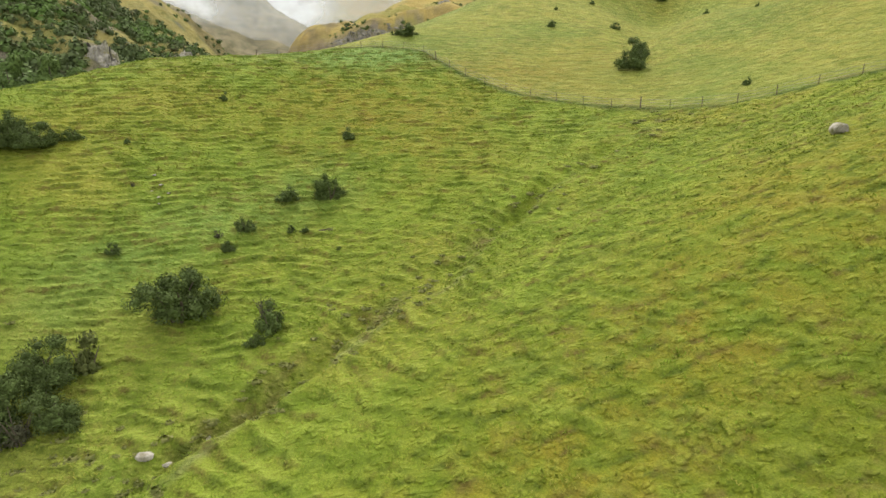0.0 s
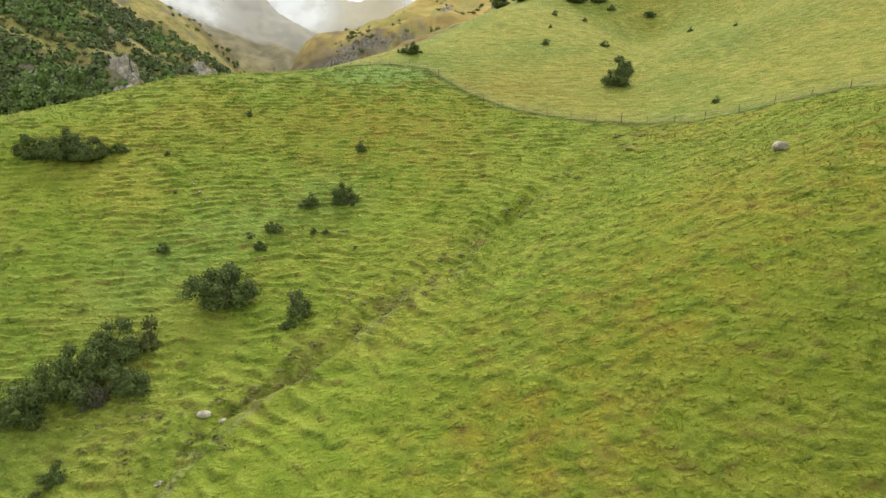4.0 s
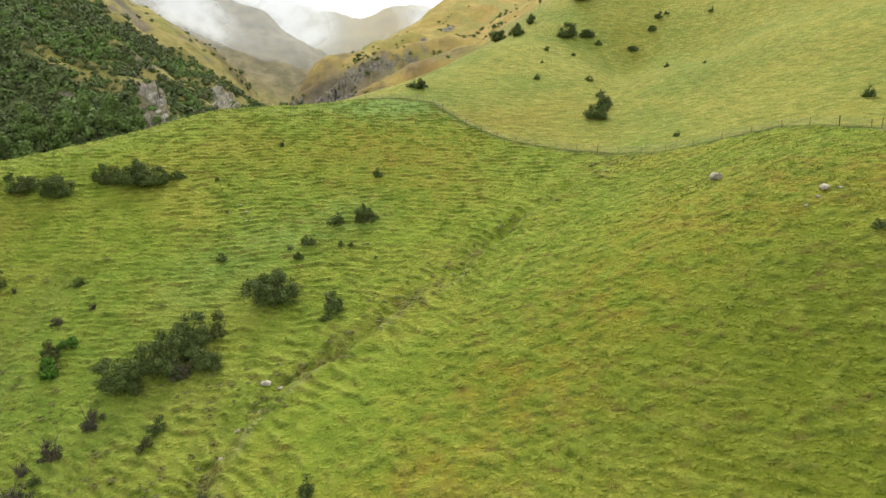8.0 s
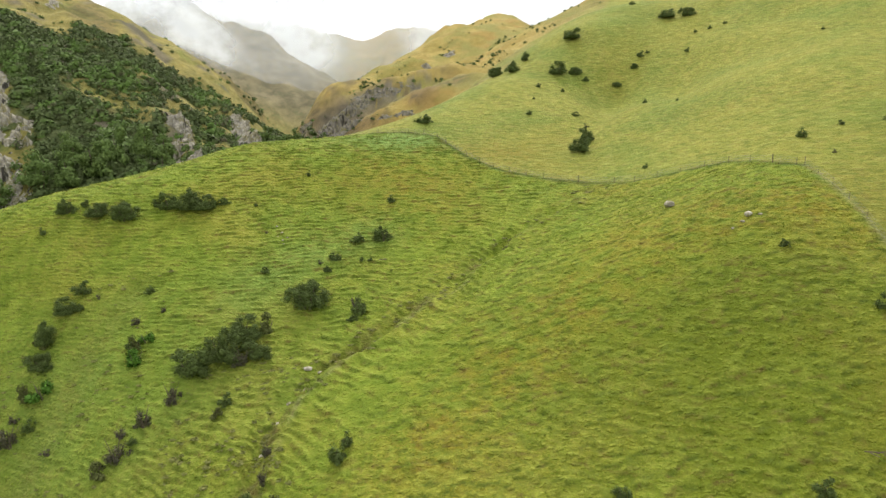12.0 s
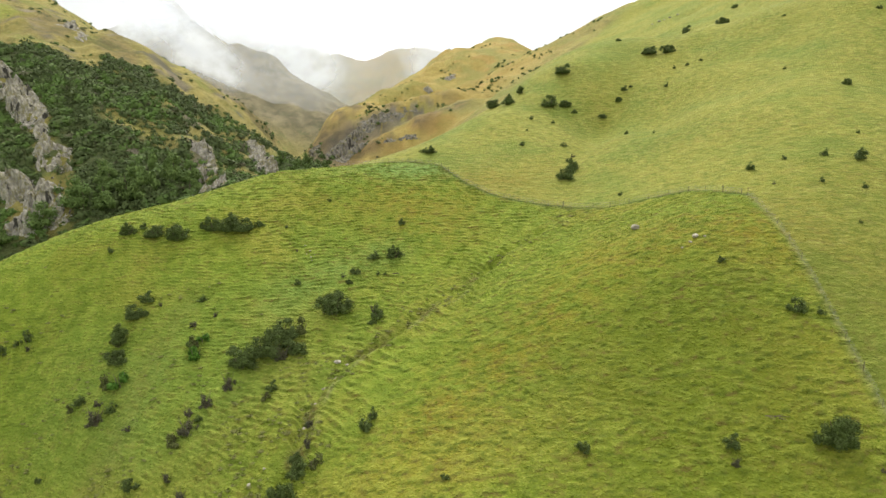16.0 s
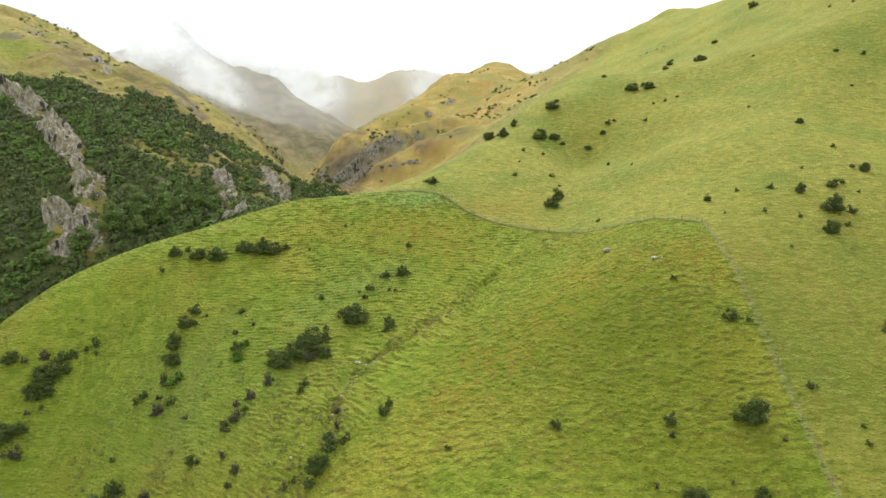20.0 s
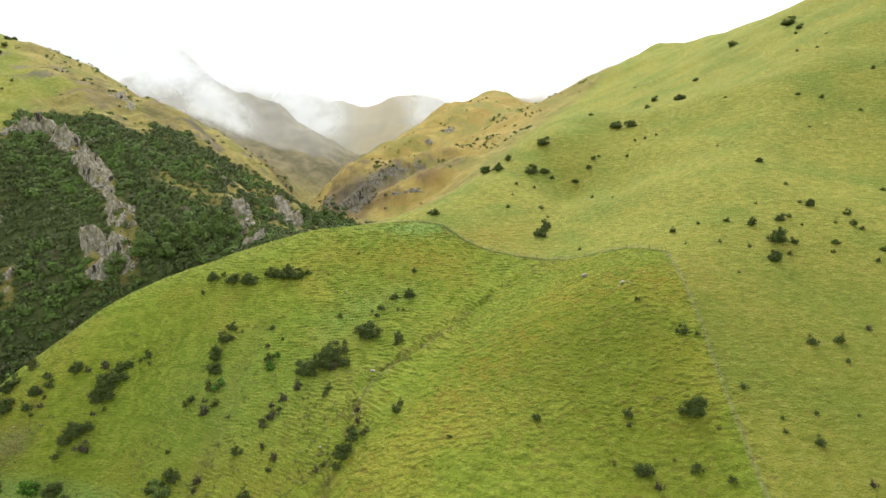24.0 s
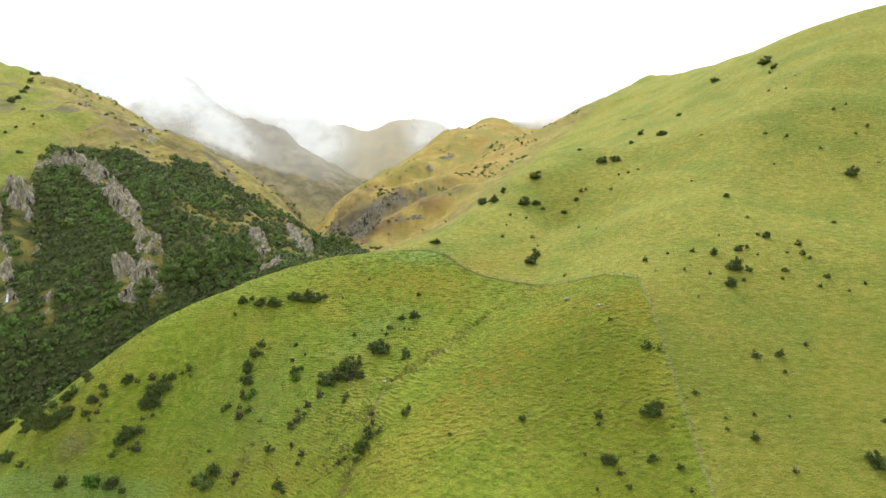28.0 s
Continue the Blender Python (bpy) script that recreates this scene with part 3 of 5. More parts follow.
def ground(x, y, shape=False):
    """The height of the ground, with gullies, sheep terraces and tussocks; with shape, how far each spot is a terrace lip and a riser."""
    x, y = np.ravel(np.asarray(x, float)), np.ravel(np.asarray(y, float))
    base = z = land(x, y)
    z = z * (1 - smooth(y, 950, 1250)) + (-40) * smooth(y, 950, 1250)
    far = smooth(y, 118, 200)
    side = smooth(-x, 70, 110)
    wide = np.maximum(far, side)
    z = z + wide * (1.6 * rough(x, y, 40, 4, 0.55, 51)) * (1 - smooth(x, 0, 60) * 0.75) + smooth(y, 380, 560) * 9 * rough(x, y, 120, 4, 0.55, 61)
    d_g, _, s_g = along(GORGE, x, y)
    z = z - 22 * smooth(-x, 72, 112) * smooth(y, 55, 85) * np.exp(-((d_g / 21) ** 2)) - 4.5 * np.exp(-(((x + 72) / 14) ** 2 + ((y - 130) / 10) ** 2))
    across, down = (x + y) * 0.7071, (x - y) * 0.7071
    cut = np.abs(wave(across, down * 0.32, 26, 52)) + 0.6 * np.abs(wave(across, down * 0.4, 12, 53))
    z = z + ((s_g > 0) & (y > 110)) * smooth(d_g, 6, 30) * (1 - smooth(y, 700, 900)) * (5.5 * cut - 2.6 + 1.2 * rough(x, y, 9, 3, 0.6, 55))
    right_side = smooth(y, 250, 330) * (s_g < 0) * (1 - smooth(x, 20, 90))
    z = z + right_side * (1 - smooth(y, 800, 950)) * (9 * np.abs(wave(y - 0.5 * x, x * 0.35, 42, 56)) - 3.5 + 2.0 * rough(x, y, 18, 3, 0.6, 57))
    fold = smooth(y, 110, 170) * smooth(x, 10, 60) * (1 - smooth(y, 500, 700))
    z = z + fold * (2.2 * wave(y + 0.55 * x, x * 0.3, 34, 58) + 0.8 * wave(y + 0.55 * x, x * 0.4, 13, 59))
    d_gully, run, _ = along(GULLY, x + 1.1 * wave(x, y, 6, 72) + 0.5 * wave(x, y, 2.2, 74), y + 1.0 * wave(x, y, 7, 73))
    d_side, _, _ = along(SIDE_GULLY, x, y)
    gully_side = along(GULLY, x, y)[2]
    wobble = 1 + 0.5 * rough(x, y, 6, 2, 0.5, 71)
    z = z - (0.90 + 0.65 * wave(x, y, 5, 75)) * np.exp(-((d_gully / (1.4 * wobble)) ** 2)) * smooth(run, 0, 12) - 0.6 * np.exp(-((d_side / (2.6 * wobble)) ** 2))
    z = z + (0.38 + 0.25 * wave(x, y, 4, 76)) * np.exp(-(((d_gully - 1.9) / 1.2) ** 2)) * (gully_side > 0) * smooth(run, 0, 12)
    near = (1 - smooth(y, 105, 175)) * (1 - smooth(x, 60, 110)) * (1 - smooth(-x, 95, 130)) * smooth(y, -60, -20)
    d_top, _, s_top = along(FENCE_TOP, x, y)
    beyond = ((s_top > 0) & (x > -32) & (y > 54)) | (x > 51)
    tread = near * np.where(beyond, 0.30, 1.0)
    walked = 0.40 + 0.60 * smooth(6 - x + 0.55 * (y - 52), -6, 10)
    lower = smooth(50 - y, -6, 10) * smooth(-8 - x, 0, 8)
    walked = walked * (1 - 0.2 * lower)
    jitter = 1.35 - 0.75 * walked
    phase = base / 0.46 + jitter * (0.60 * wave(x, y, 7, 81) + 0.55 * wave(x, y, 2.6, 83) + 0.40 * wave(x, y, 1.3, 84))
    p = phase - np.floor(phase)
    steps = np.where(p < 0.34, smooth(p, 0.0, 0.34), 1 - (p - 0.34) / 0.66) - 0.5
    # each tread is broken up into hummocks about a metre long
    lumps = smooth(wave(x * (1.05 - 0.25 * walked), phase * 1.4, 1.0, 88) + 0.5 * wave(x, y, 0.9, 89) + 0.25 * wave(x, y, 9, 92), -0.45, 0.50)

    def mound(v):
        return smooth(wave(x * 0.55, v + 0.3 * wave(x, v, 2.0, 85), 0.62, 90) + 0.35 * wave(x * 0.7, v, 0.9, 91) + 0.25 * wave(x, v, 6, 93), -0.25, 0.75)

    loose = 1 - 0.85 * smooth(walked, 0.40, 0.75)
    hump, ahead = mound(y), mound(y + 0.30)
    lift = (0.19 + 0.04 * lower) * (0.06 + 0.94 * lumps) * (1 - 0.50 * loose)
    z = z + tread * (2 * lift * steps + 0.17 * loose * hump + 0.10 * wave(x, y, 2.3, 86) + 0.05 * wave(x * 0.7, y, 0.7, 87))
    d_fold, run_fold, s_fold = along(HILL_FOLD, x, y)
    d_spur, run_spur, _ = along(HILL_SPUR, x, y)
    z = z + 3.0 * np.exp(-((d_spur / 17) ** 2)) * smooth(run_spur, 0, 50)
    d_fold2 = along(HILL_FOLD_UPPER, x, y)[0]
    z = z - 2.6 * np.exp(-((d_fold / (4 + 0.05 * run_fold)) ** 2)) * smooth(run_fold, 0, 30) - 1.6 * np.exp(-((d_fold2 / 6) ** 2))
    z = z + np.exp(-((along(BLUFFS, x, y)[0] / 13) ** 2)) * (2.4 * np.abs(wave((x + 0.6 * y), (y - 0.6 * x) * 0.35, 9, 63)) - 1.0)
    z = z + 5 * np.exp(-(((x - 207) / 13) ** 2 + ((y - 540) / 40) ** 2)) - 3 * np.exp(-(((x - 238) / 14) ** 2 + ((y - 545) / 40) ** 2))
    z = z - 24 * np.exp(-(((x - 135) / 36) ** 2 + ((y - 800) / 160) ** 2))
    z = np.maximum(z, ranges(x, y))
    if shape:
        # where the ground colour takes painted riser shade and lip light
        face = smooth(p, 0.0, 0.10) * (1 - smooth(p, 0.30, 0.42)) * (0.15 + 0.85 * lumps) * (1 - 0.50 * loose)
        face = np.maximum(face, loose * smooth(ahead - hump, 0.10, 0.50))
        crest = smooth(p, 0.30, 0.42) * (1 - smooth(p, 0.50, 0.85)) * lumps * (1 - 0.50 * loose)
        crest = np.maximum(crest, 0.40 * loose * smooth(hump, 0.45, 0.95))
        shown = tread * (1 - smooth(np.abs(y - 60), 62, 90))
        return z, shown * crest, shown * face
    return z


def spaced(low, high, first, last, step, growth):
    """Even steps between low and high, widening towards first and last."""
    out = list(np.arange(low, high, step))
    for end, sign in ((last, 1), (first, -1)):
        v, s, tail = (out[-1] if sign > 0 else low), step, []
        while (end - v) * sign > 0:
            s *= growth
            v += sign * s
            tail.append(v)
        out = out + tail if sign > 0 else tail[::-1] + out
    return np.array(out)


def sheet(name, xs, ys, material):
    gx, gy = np.meshgrid(xs, ys)
    fx, fy = gx.ravel(), gy.ravel()
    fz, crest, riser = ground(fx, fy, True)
    nx, ny = len(xs), len(ys)
    me = bpy.data.meshes.new(name)
    corner = (np.arange(ny - 1)[:, None] * nx + np.arange(nx - 1)[None]).ravel()
    quads = np.stack([corner, corner + 1, corner + nx + 1, corner + nx], 1)
    me.vertices.add(len(fx))
    me.vertices.foreach_set("co", np.stack([fx, fy, fz], 1).ravel().astype(np.float32))
    me.loops.add(quads.size)
    me.loops.foreach_set("vertex_index", quads.ravel().astype(np.int32))
    me.polygons.add(len(quads))
    me.polygons.foreach_set("loop_start", (np.arange(len(quads)) * 4).astype(np.int32))
    me.polygons.foreach_set("use_smooth", np.ones(len(quads), bool))
    me.update(calc_edges=True)
    for key, values in zones(fx, fy).items():
        me.attributes.new(key, "FLOAT", "POINT").data.foreach_set("value", values.astype(np.float32))
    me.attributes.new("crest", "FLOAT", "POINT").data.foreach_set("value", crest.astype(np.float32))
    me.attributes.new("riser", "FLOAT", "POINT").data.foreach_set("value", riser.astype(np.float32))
    me.materials.append(material)
    return new(name, me)


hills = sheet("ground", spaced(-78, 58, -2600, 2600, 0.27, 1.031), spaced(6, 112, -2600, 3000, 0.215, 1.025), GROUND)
tagged(hills, "grassy sheep-terraced hillside rising to ochre hills and rocky mountains", "hillside", kind="structure")


def height(x, y):
    return float(ground([x], [y])[0])


# ---------------------------------------------------------------- mesh tools
def raw_mesh(name, verts, faces, material, smooth_faces=False):
    me = bpy.data.meshes.new(name)
    me.from_pydata([tuple(v) for v in verts], [], [tuple(f) for f in faces])
    if smooth_faces:
        me.polygons.foreach_set("use_smooth", np.ones(len(me.polygons), bool))
    me.materials.append(material)
    me.update()
    return me


def child(name, mesh, parent, label=""):
    ob = new(name, mesh)
    ob.parent = parent
    return tagged(ob, label)


def tube(points, radii, sides=5):
    """Vertices and faces of a tapered branch along the points."""
    verts, faces = [], []
    for k, (p, r) in enumerate(zip(points, radii)):
        for s in range(sides):
            a = 2 * math.pi * s / sides
            verts.append((p[0] + r * math.cos(a), p[1] + r * math.sin(a), p[2]))
        if k:
            for s in range(sides):
                a, b = (k - 1) * sides + s, (k - 1) * sides + (s + 1) % sides
                faces.append((a, b, b + sides, a + sides))
    faces.append(tuple(range(len(verts) - sides, len(verts))))
    return verts, faces


def join(pieces):
    verts, faces = [], []
    for v, f in pieces:
        faces += [tuple(i + len(verts) for i in face) for face in f]
        verts += list(v)
    return verts, faces


# ---------------------------------------------------------------- shrubs
def crown_mesh(name, seed, leaves, lobes, flat, leaf, material, spread=0.62):
    """An uneven crown, one metre in radius, of lobes made up of many small leaf sprays."""
    rng = np.random.default_rng(seed)
    heads = [(0.32 * math.cos(q), 0.32 * math.sin(q), h) for q, h in zip(rng.uniform(0, 6.283, 4), rng.permutation([1.0, 0.8, 0.6, 0.5]))]
    centres = []
    for k in range(lobes):
        hx, hy, tip = heads[k % 4]
        up = rng.uniform(0.10, 0.22) if k % 3 == 0 else tip * rng.uniform(0.2, 0.92)
        out, way = 0.52 * spread / 0.62 * math.sqrt(rng.random()) * (1.1 - 0.6 * up), rng.uniform(0, 6.283)
        centres.append((hx + out * math.cos(way), hy + out * math.sin(way), flat * up, rng.uniform(0.18, 0.34)))
    verts, faces = [], []
    for _ in range(leaves):
        cx, cy, cz, cr = centres[rng.integers(lobes)]
        d = rng.normal(size=3)
        d /= np.linalg.norm(d)
        r = cr * rng.uniform(0.72, 1.12) if rng.random() < 0.66 else cr * rng.uniform(0.2, 0.7)
        p = np.array([cx, cy, cz]) + d * r * np.array([1, 1, 0.8])
        p[2] = max(p[2], 0.04)
        a = rng.normal(size=3)
        a = a - d * (a @ d) * 0.6
        a /= np.linalg.norm(a)
        b = np.cross(d + 0.5 * rng.normal(size=3), a)
        b /= np.linalg.norm(b) + 1e-6
        s = leaf * rng.uniform(0.6, 1.35)
        i = len(verts)
        verts += [p - a * s, p + b * s * 0.55 - a * s * 0.1, p + a * s + d * s * 0.3, p - b * s * 0.55 + a * s * 0.15]
        faces.append((i, i + 1, i + 2, i + 3))
    for cx, cy, cz, cr in centres:
        i = len(verts)
        for lat in (-0.9, -0.3, 0.35, 0.9):
            for s in range(6):
                ang = 2 * math.pi * s / 6 + lat
                k = cr * 0.50 * rng.uniform(0.7, 1.05)
                verts.append(np.array([cx + k * math.cos(lat) * math.cos(ang), cy + k * math.cos(lat) * math.sin(ang), max(0.02, cz + 0.75 * k * math.sin(lat))]))
        for row in range(3):
            for s in range(6):
                a, b = i + row * 6 + s, i + row * 6 + (s + 1) % 6
                faces.append((a, b, b + 6, a + 6))
        faces.append(tuple(i + 18 + s for s in range(6)))
    return raw_mesh(name, verts, faces, material)


def stem_mesh(name, seed, tall, lean, thick):
    rng = np.random.default_rng(seed)
    bow = rng.uniform(1.2, 1.7)
    pts = [(0.04 + lean * t**bow, 0.08 * math.sin(3 * t + seed), -0.25 + (tall + 0.25) * t) for t in (0, 0.35, 0.7, 1)]
    return raw_mesh(name, *tube(pts, [thick, thick * 0.8, thick * 0.55, thick * 0.2]), BARK)


CROWNS = {
    "d": [crown_mesh("crown", 10 + k, 1900, 19 + k % 4, 1.0, 0.052, LEAF["d"]) for k in range(5)],
    "D": [crown_mesh("crown", 20 + k, 10500, 36 + k, 1.1, 0.031, LEAF["d"], 0.62) for k in range(3)],
    "s": [crown_mesh("crown", 30 + k, 900, 9, 1.0, 0.055, LEAF["s"], 0.66) for k in range(3)],
    "g": [crown_mesh("crown", 40 + k, 800, 9, 0.95, 0.10, LEAF["g"]) for k in range(2)],
    "o": [crown_mesh("crown", 50 + k, 800, 8, 0.8, 0.09, LEAF["o"]) for k in range(2)],
    "t": [crown_mesh("crown", 60 + k, 1000, 11, 1.7, 0.09, LEAF["t"], 0.5) for k in range(2)],
}
STEM = {k: stem_mesh("trunk" if k == "t" else "stem", n, *shape) for n, (k, shape) in enumerate(
    {"d": (0.66, 0.36, 0.045), "s": (1.15, 0.6, 0.04), "g": (0.8, 0.45, 0.05), "o": (0.7, 0.45, 0.05), "t": (1.0, 0.05, 0.06)}.items())}
STEM_COUNT = {"d": 3, "s": 5, "g": 3, "o": 3, "t": 1}
LOOKS = {
    "d": ("dark olive-green thorny shrub rooted in grazed pasture", "shrub"),
    "s": ("sparse grey-brown twiggy shrub on rough grass", "shrub"),
    "g": ("bright yellow-green leafy bush on the lush slope", "bush"),
    "o": ("rounded pale olive bush on the hillside", "bush"),
    "t": ("tall dark green narrow tree on the slope", "tree"),
}


def shrub(x, y, radius, look_of, group):
    kind = CROWNS["D" if look_of == "d" and radius > 1.5 else look_of]
    thing = new("tree" if look_of == "t" else "shrub")
    wide = 1.26 if y < 70 and x < -10 else 1.12
    tall = random.uniform(0.95, 1.32) * (1.15 if radius < 1.6 else 1.0) * (1.0 if y < 110 else 0.9)
    thing.matrix_basis = pose(x, y, height(x, y) - 0.08, 0, 0, random.uniform(0, 360)) @ Matrix.Diagonal((radius * wide, radius * wide * random.uniform(0.8, 1.0), radius * tall * wide, 1))
    label, category = LOOKS[look_of]
    size = "small " if radius < 0.8 else "large " if radius > 2.0 else ""
    tagged(thing, size + label, category, group)
    child("crown", kind[random.randrange(len(kind))], thing)
    for k in range(STEM_COUNT[look_of]):
        stem = child("trunk" if look_of == "t" else "stem", STEM[look_of], thing, "grey bare wood")
        stem.matrix_basis = pose(0, 0, 0, 0, 0, 360 * k / STEM_COUNT[look_of] + random.uniform(-25, 25))
    return thing


# Where the shrubs stand: x, y, radius and kind.
HILLSIDE_ROW = [
    (-63.5, 61.6, 1.54, "d"), (-61.9, 64.3, 0.87, "d"), (-58.6, 62.5, 1.89, "d"), (-54.4, 62.6, 2.58, "d"), (-50.8, 66.9, 1.23, "d"),
    (-48.8, 66.6, 1.9, "d"), (-46.2, 67.4, 2.4, "d"), (-43.6, 67.9, 2.1, "d"), (-42.0, 68.6, 1.2, "d"), (-40.5, 69.9, 1.07, "d"), (-35.2, 71.2, 0.54, "d"), (-64.5, 56.6, 0.83, "d"), (-11.6, 77.8, 1.11, "d"),
    (-16.2, 65.9, 1.22, "d"), (-12.0, 66.2, 1.58, "d"), (-19.4, 60.5, 1.02, "d"), (-20.3, 57.4, 0.59, "d"), (-21.4, 48.2, 3.35, "d"),
    (-13.4, 46.6, 1.45, "d"), (-14.4, 45.0, 0.75, "d"), (-14.6, 48.6, 1.05, "s"), (-29.2, 54.2, 0.66, "d"), (-28.4, 84.0, 0.67, "d"),
]
LEFT_GULLIES = [
    (-45.2, 49.7, 0.8, "d"), (-41.6, 46.0, 0.55, "s"), (-55.0, 48.6, 1.44, "d"), (-56.1, 45.7, 1.57, "d"), (-56.3, 42.1, 1.85, "d"),
    (-56.0, 38.6, 1.82, "d"), (-53.7, 35.3, 1.93, "g"), (-59.5, 33.9, 1.03, "d"), (-55.1, 30.4, 1.73, "s"), (-42.3, 41.2, 1.23, "g"),
    (-42.3, 37.9, 1.66, "g"), (-29.1, 42.3, 2.32, "d"), (-31.1, 38.6, 2.72, "d"), (-34.3, 35.9, 2.53, "d"), (-26.2, 38.3, 1.96, "d"),
    (-28.1, 30.5, 1.15, "d"), (-39.1, 25.4, 1.68, "s"), (-37.4, 28.9, 1.29, "s"),
]
LOWER_LEFT_SLOPE = [
    (-44.9, 19.1, 1.08, "d"), (-35.7, 14.2, 1.17, "s"), (-61.3, 25.0, 0.56, "d"), (-51.6, 16.7, 1.19, "s"), (-39.9, 8.0, 1.5, "d"),
    (-59.0, 15.8, 1.98, "t"), (-62.2, 18.2, 1.07, "d"), (-21.3, 9.0, 1.88, "d"), (-20.5, 13.1, 1.8, "d"), (-22.2, 6.5, 0.98, "d"),
    (-20.1, 21.0, 0.81, "s"), (-26.1, 7.8, 0.87, "s"), (-39.3, 18.4, 0.8, "s"), (-19.7, 17.3, 0.79, "s"),
]
BELOW_THE_CREST = [
    (-88.4, 40.3, 1.68, "d"), (-77.5, 41.7, 1.39, "d"), (-79.2, 39.6, 2.13, "d"), (-81.2, 37.7, 2.26, "d"), (-82.3, 35.4, 1.94, "d"),
    (-79.3, 34.3, 0.59, "d"), (-73.5, 43.5, 1.09, "d"), (-74.8, 43.0, 0.62, "d"), (-83.3, 30.0, 2.31, "d"), (-85.4, 29.0, 1.72, "d"),
    (-81.3, 31.2, 1.45, "d"), (-102.1, 44.7, 2.51, "o"), (-127.1, 94.5, 2.83, "o"), (-93.9, 37.9, 1.21, "d"), (-97.3, 37.4, 1.66, "d"),
    (-94.1, 34.6, 0.89, "s"), (-95.6, 33.5, 0.59, "d"),
]
GORGE_EDGE = [
    (-108.5, 35.5, 4.04, "d"), (-103.1, 35.9, 2.24, "d"), (-105.4, 41.2, 2.0, "d"), (-118.2, 45.7, 3.17, "d"), (-151.0, 86.8, 3.33, "o"),
    (-115.6, 30.5, 1.75, "d"), (-110.0, 27.3, 1.0, "d"), (-88.2, 21.6, 2.75, "g"), (-96.3, 22.1, 1.66, "d"), (-83.2, 20.8, 2.05, "d"),
    (-80.2, 19.8, 1.09, "d"), (-134.0, 55.4, 3.35, "d"), (-116.6, 39.6, 2.3, "d"),
]
FRONT_SPUR = [
    (-11.9, 17.9, 1.2, "d"), (-1.7, 6.7, 0.61, "d"), (14.2, 7.7, 1.11, "d"), (30.3, 6.3, 1.1, "d"), (29.9, 3.9, 0.72, "s"),
    (42.2, 6.0, 2.44, "d"), (39.9, 5.9, 0.85, "d"), (45.1, 2.6, 0.48, "s"), (46.0, 23.3, 1.5, "d"), (48.8, 22.4, 0.68, "d"),
    (39.7, 33.2, 0.8, "d"), (29.8, -6.0, 1.9, "d"), (31.2, -8.5, 0.98, "s"), (31.9, -11.8, 0.75, "d"), (26.0, -12.2, 0.64, "s"),
    (25.3, -3.9, 0.57, "s"), (38.7, -5.1, 1.24, "d"), (37.5, -5.5, 0.45, "d"), (35.4, -3.3, 0.46, "s"), (43.4, -7.2, 0.88, "d"),
    (43.7, -12.0, 0.64, "s"),
]
BEYOND_THE_FENCE = [
    (53.0, 10.5, 0.88, "d"), (71.8, 21.5, 1.49, "d"), (78.0, 23.1, 1.36, "d"), (76.6, 17.7, 0.66, "d"), (86.7, 27.6, 0.98, "s"),
    (57.0, 4.5, 0.48, "d"), (63.7, 5.4, 0.61, "d"), (61.3, -0.3, 1.16, "d"), (56.3, 1.8, 0.59, "d"), (71.2, 5.6, 0.49, "s"),
    (65.8, -7.1, 0.88, "s"), (82.4, -5.6, 2.23, "d"), (91.6, 5.5, 0.73, "d"), (65.9, 42.6, 0.46, "d"),
]
THORN_GROVE = [
    (59.4, 67.6, 1.05, "d"), (66.6, 69.2, 0.71, "d"), (73.8, 68.0, 1.05, "d"), (79.6, 65.0, 1.72, "d"), (88.1, 67.1, 1.74, "d"),
    (90.9, 68.8, 0.88, "d"), (100.5, 75.8, 1.64, "d"), (98.5, 77.4, 0.73, "d"), (108.6, 71.5, 1.25, "d"), (106.8, 65.7, 1.38, "d"),
    (102.5, 66.4, 0.69, "d"), (107.9, 63.6, 0.86, "d"), (96.7, 56.6, 1.16, "d"), (94.1, 53.2, 0.65, "d"), (107.6, 54.3, 1.14, "d"),
    (103.3, 50.2, 0.8, "d"), (110.5, 48.5, 0.63, "s"), (116.7, 51.4, 1.12, "s"), (81.8, 56.8, 2.48, "d"), (85.7, 55.9, 1.32, "d"),
    (77.8, 48.7, 2.22, "d"), (82.5, 51.5, 0.8, "d"), (67.2, 56.7, 0.66, "d"), (73.8, 54.2, 0.65, "d"), (59.2, 57.8, 0.5, "s"),
    (85.7, 76.9, 0.55, "d"), (92.3, 64.6, 0.52, "d"),
]
UPPER_SLOPE = [
    (102.1, 108.7, 1.68, "d"), (101.3, 90.3, 0.78, "d"), (132.0, 92.2, 0.98, "d"), (98.7, 134.6, 0.7, "d"), (140.5, 158.7, 1.01, "d"),
    (147.7, 153.7, 1.24, "d"), (156.5, 143.0, 0.96, "d"), (133.7, 136.7, 0.7, "d"), (157.9, 123.5, 2.9, "d"), (173.7, 163.4, 1.28, "d"),
    (173.6, 147.0, 0.97, "d"), (179.9, 149.1, 1.22, "d"), (171.5, 128.9, 0.68, "d"), (180.3, 165.5, 0.77, "d"), (206.9, 293.3, 4.8, "d"),
    (201.3, 272.0, 2.45, "d"), (195.5, 264.7, 1.38, "d"), (190.3, 332.9, 3.64, "d"), (171.0, 217.7, 1.21, "d"), (173.0, 203.8, 0.87, "d"),
    (185.5, 218.5, 0.76, "d"),
]
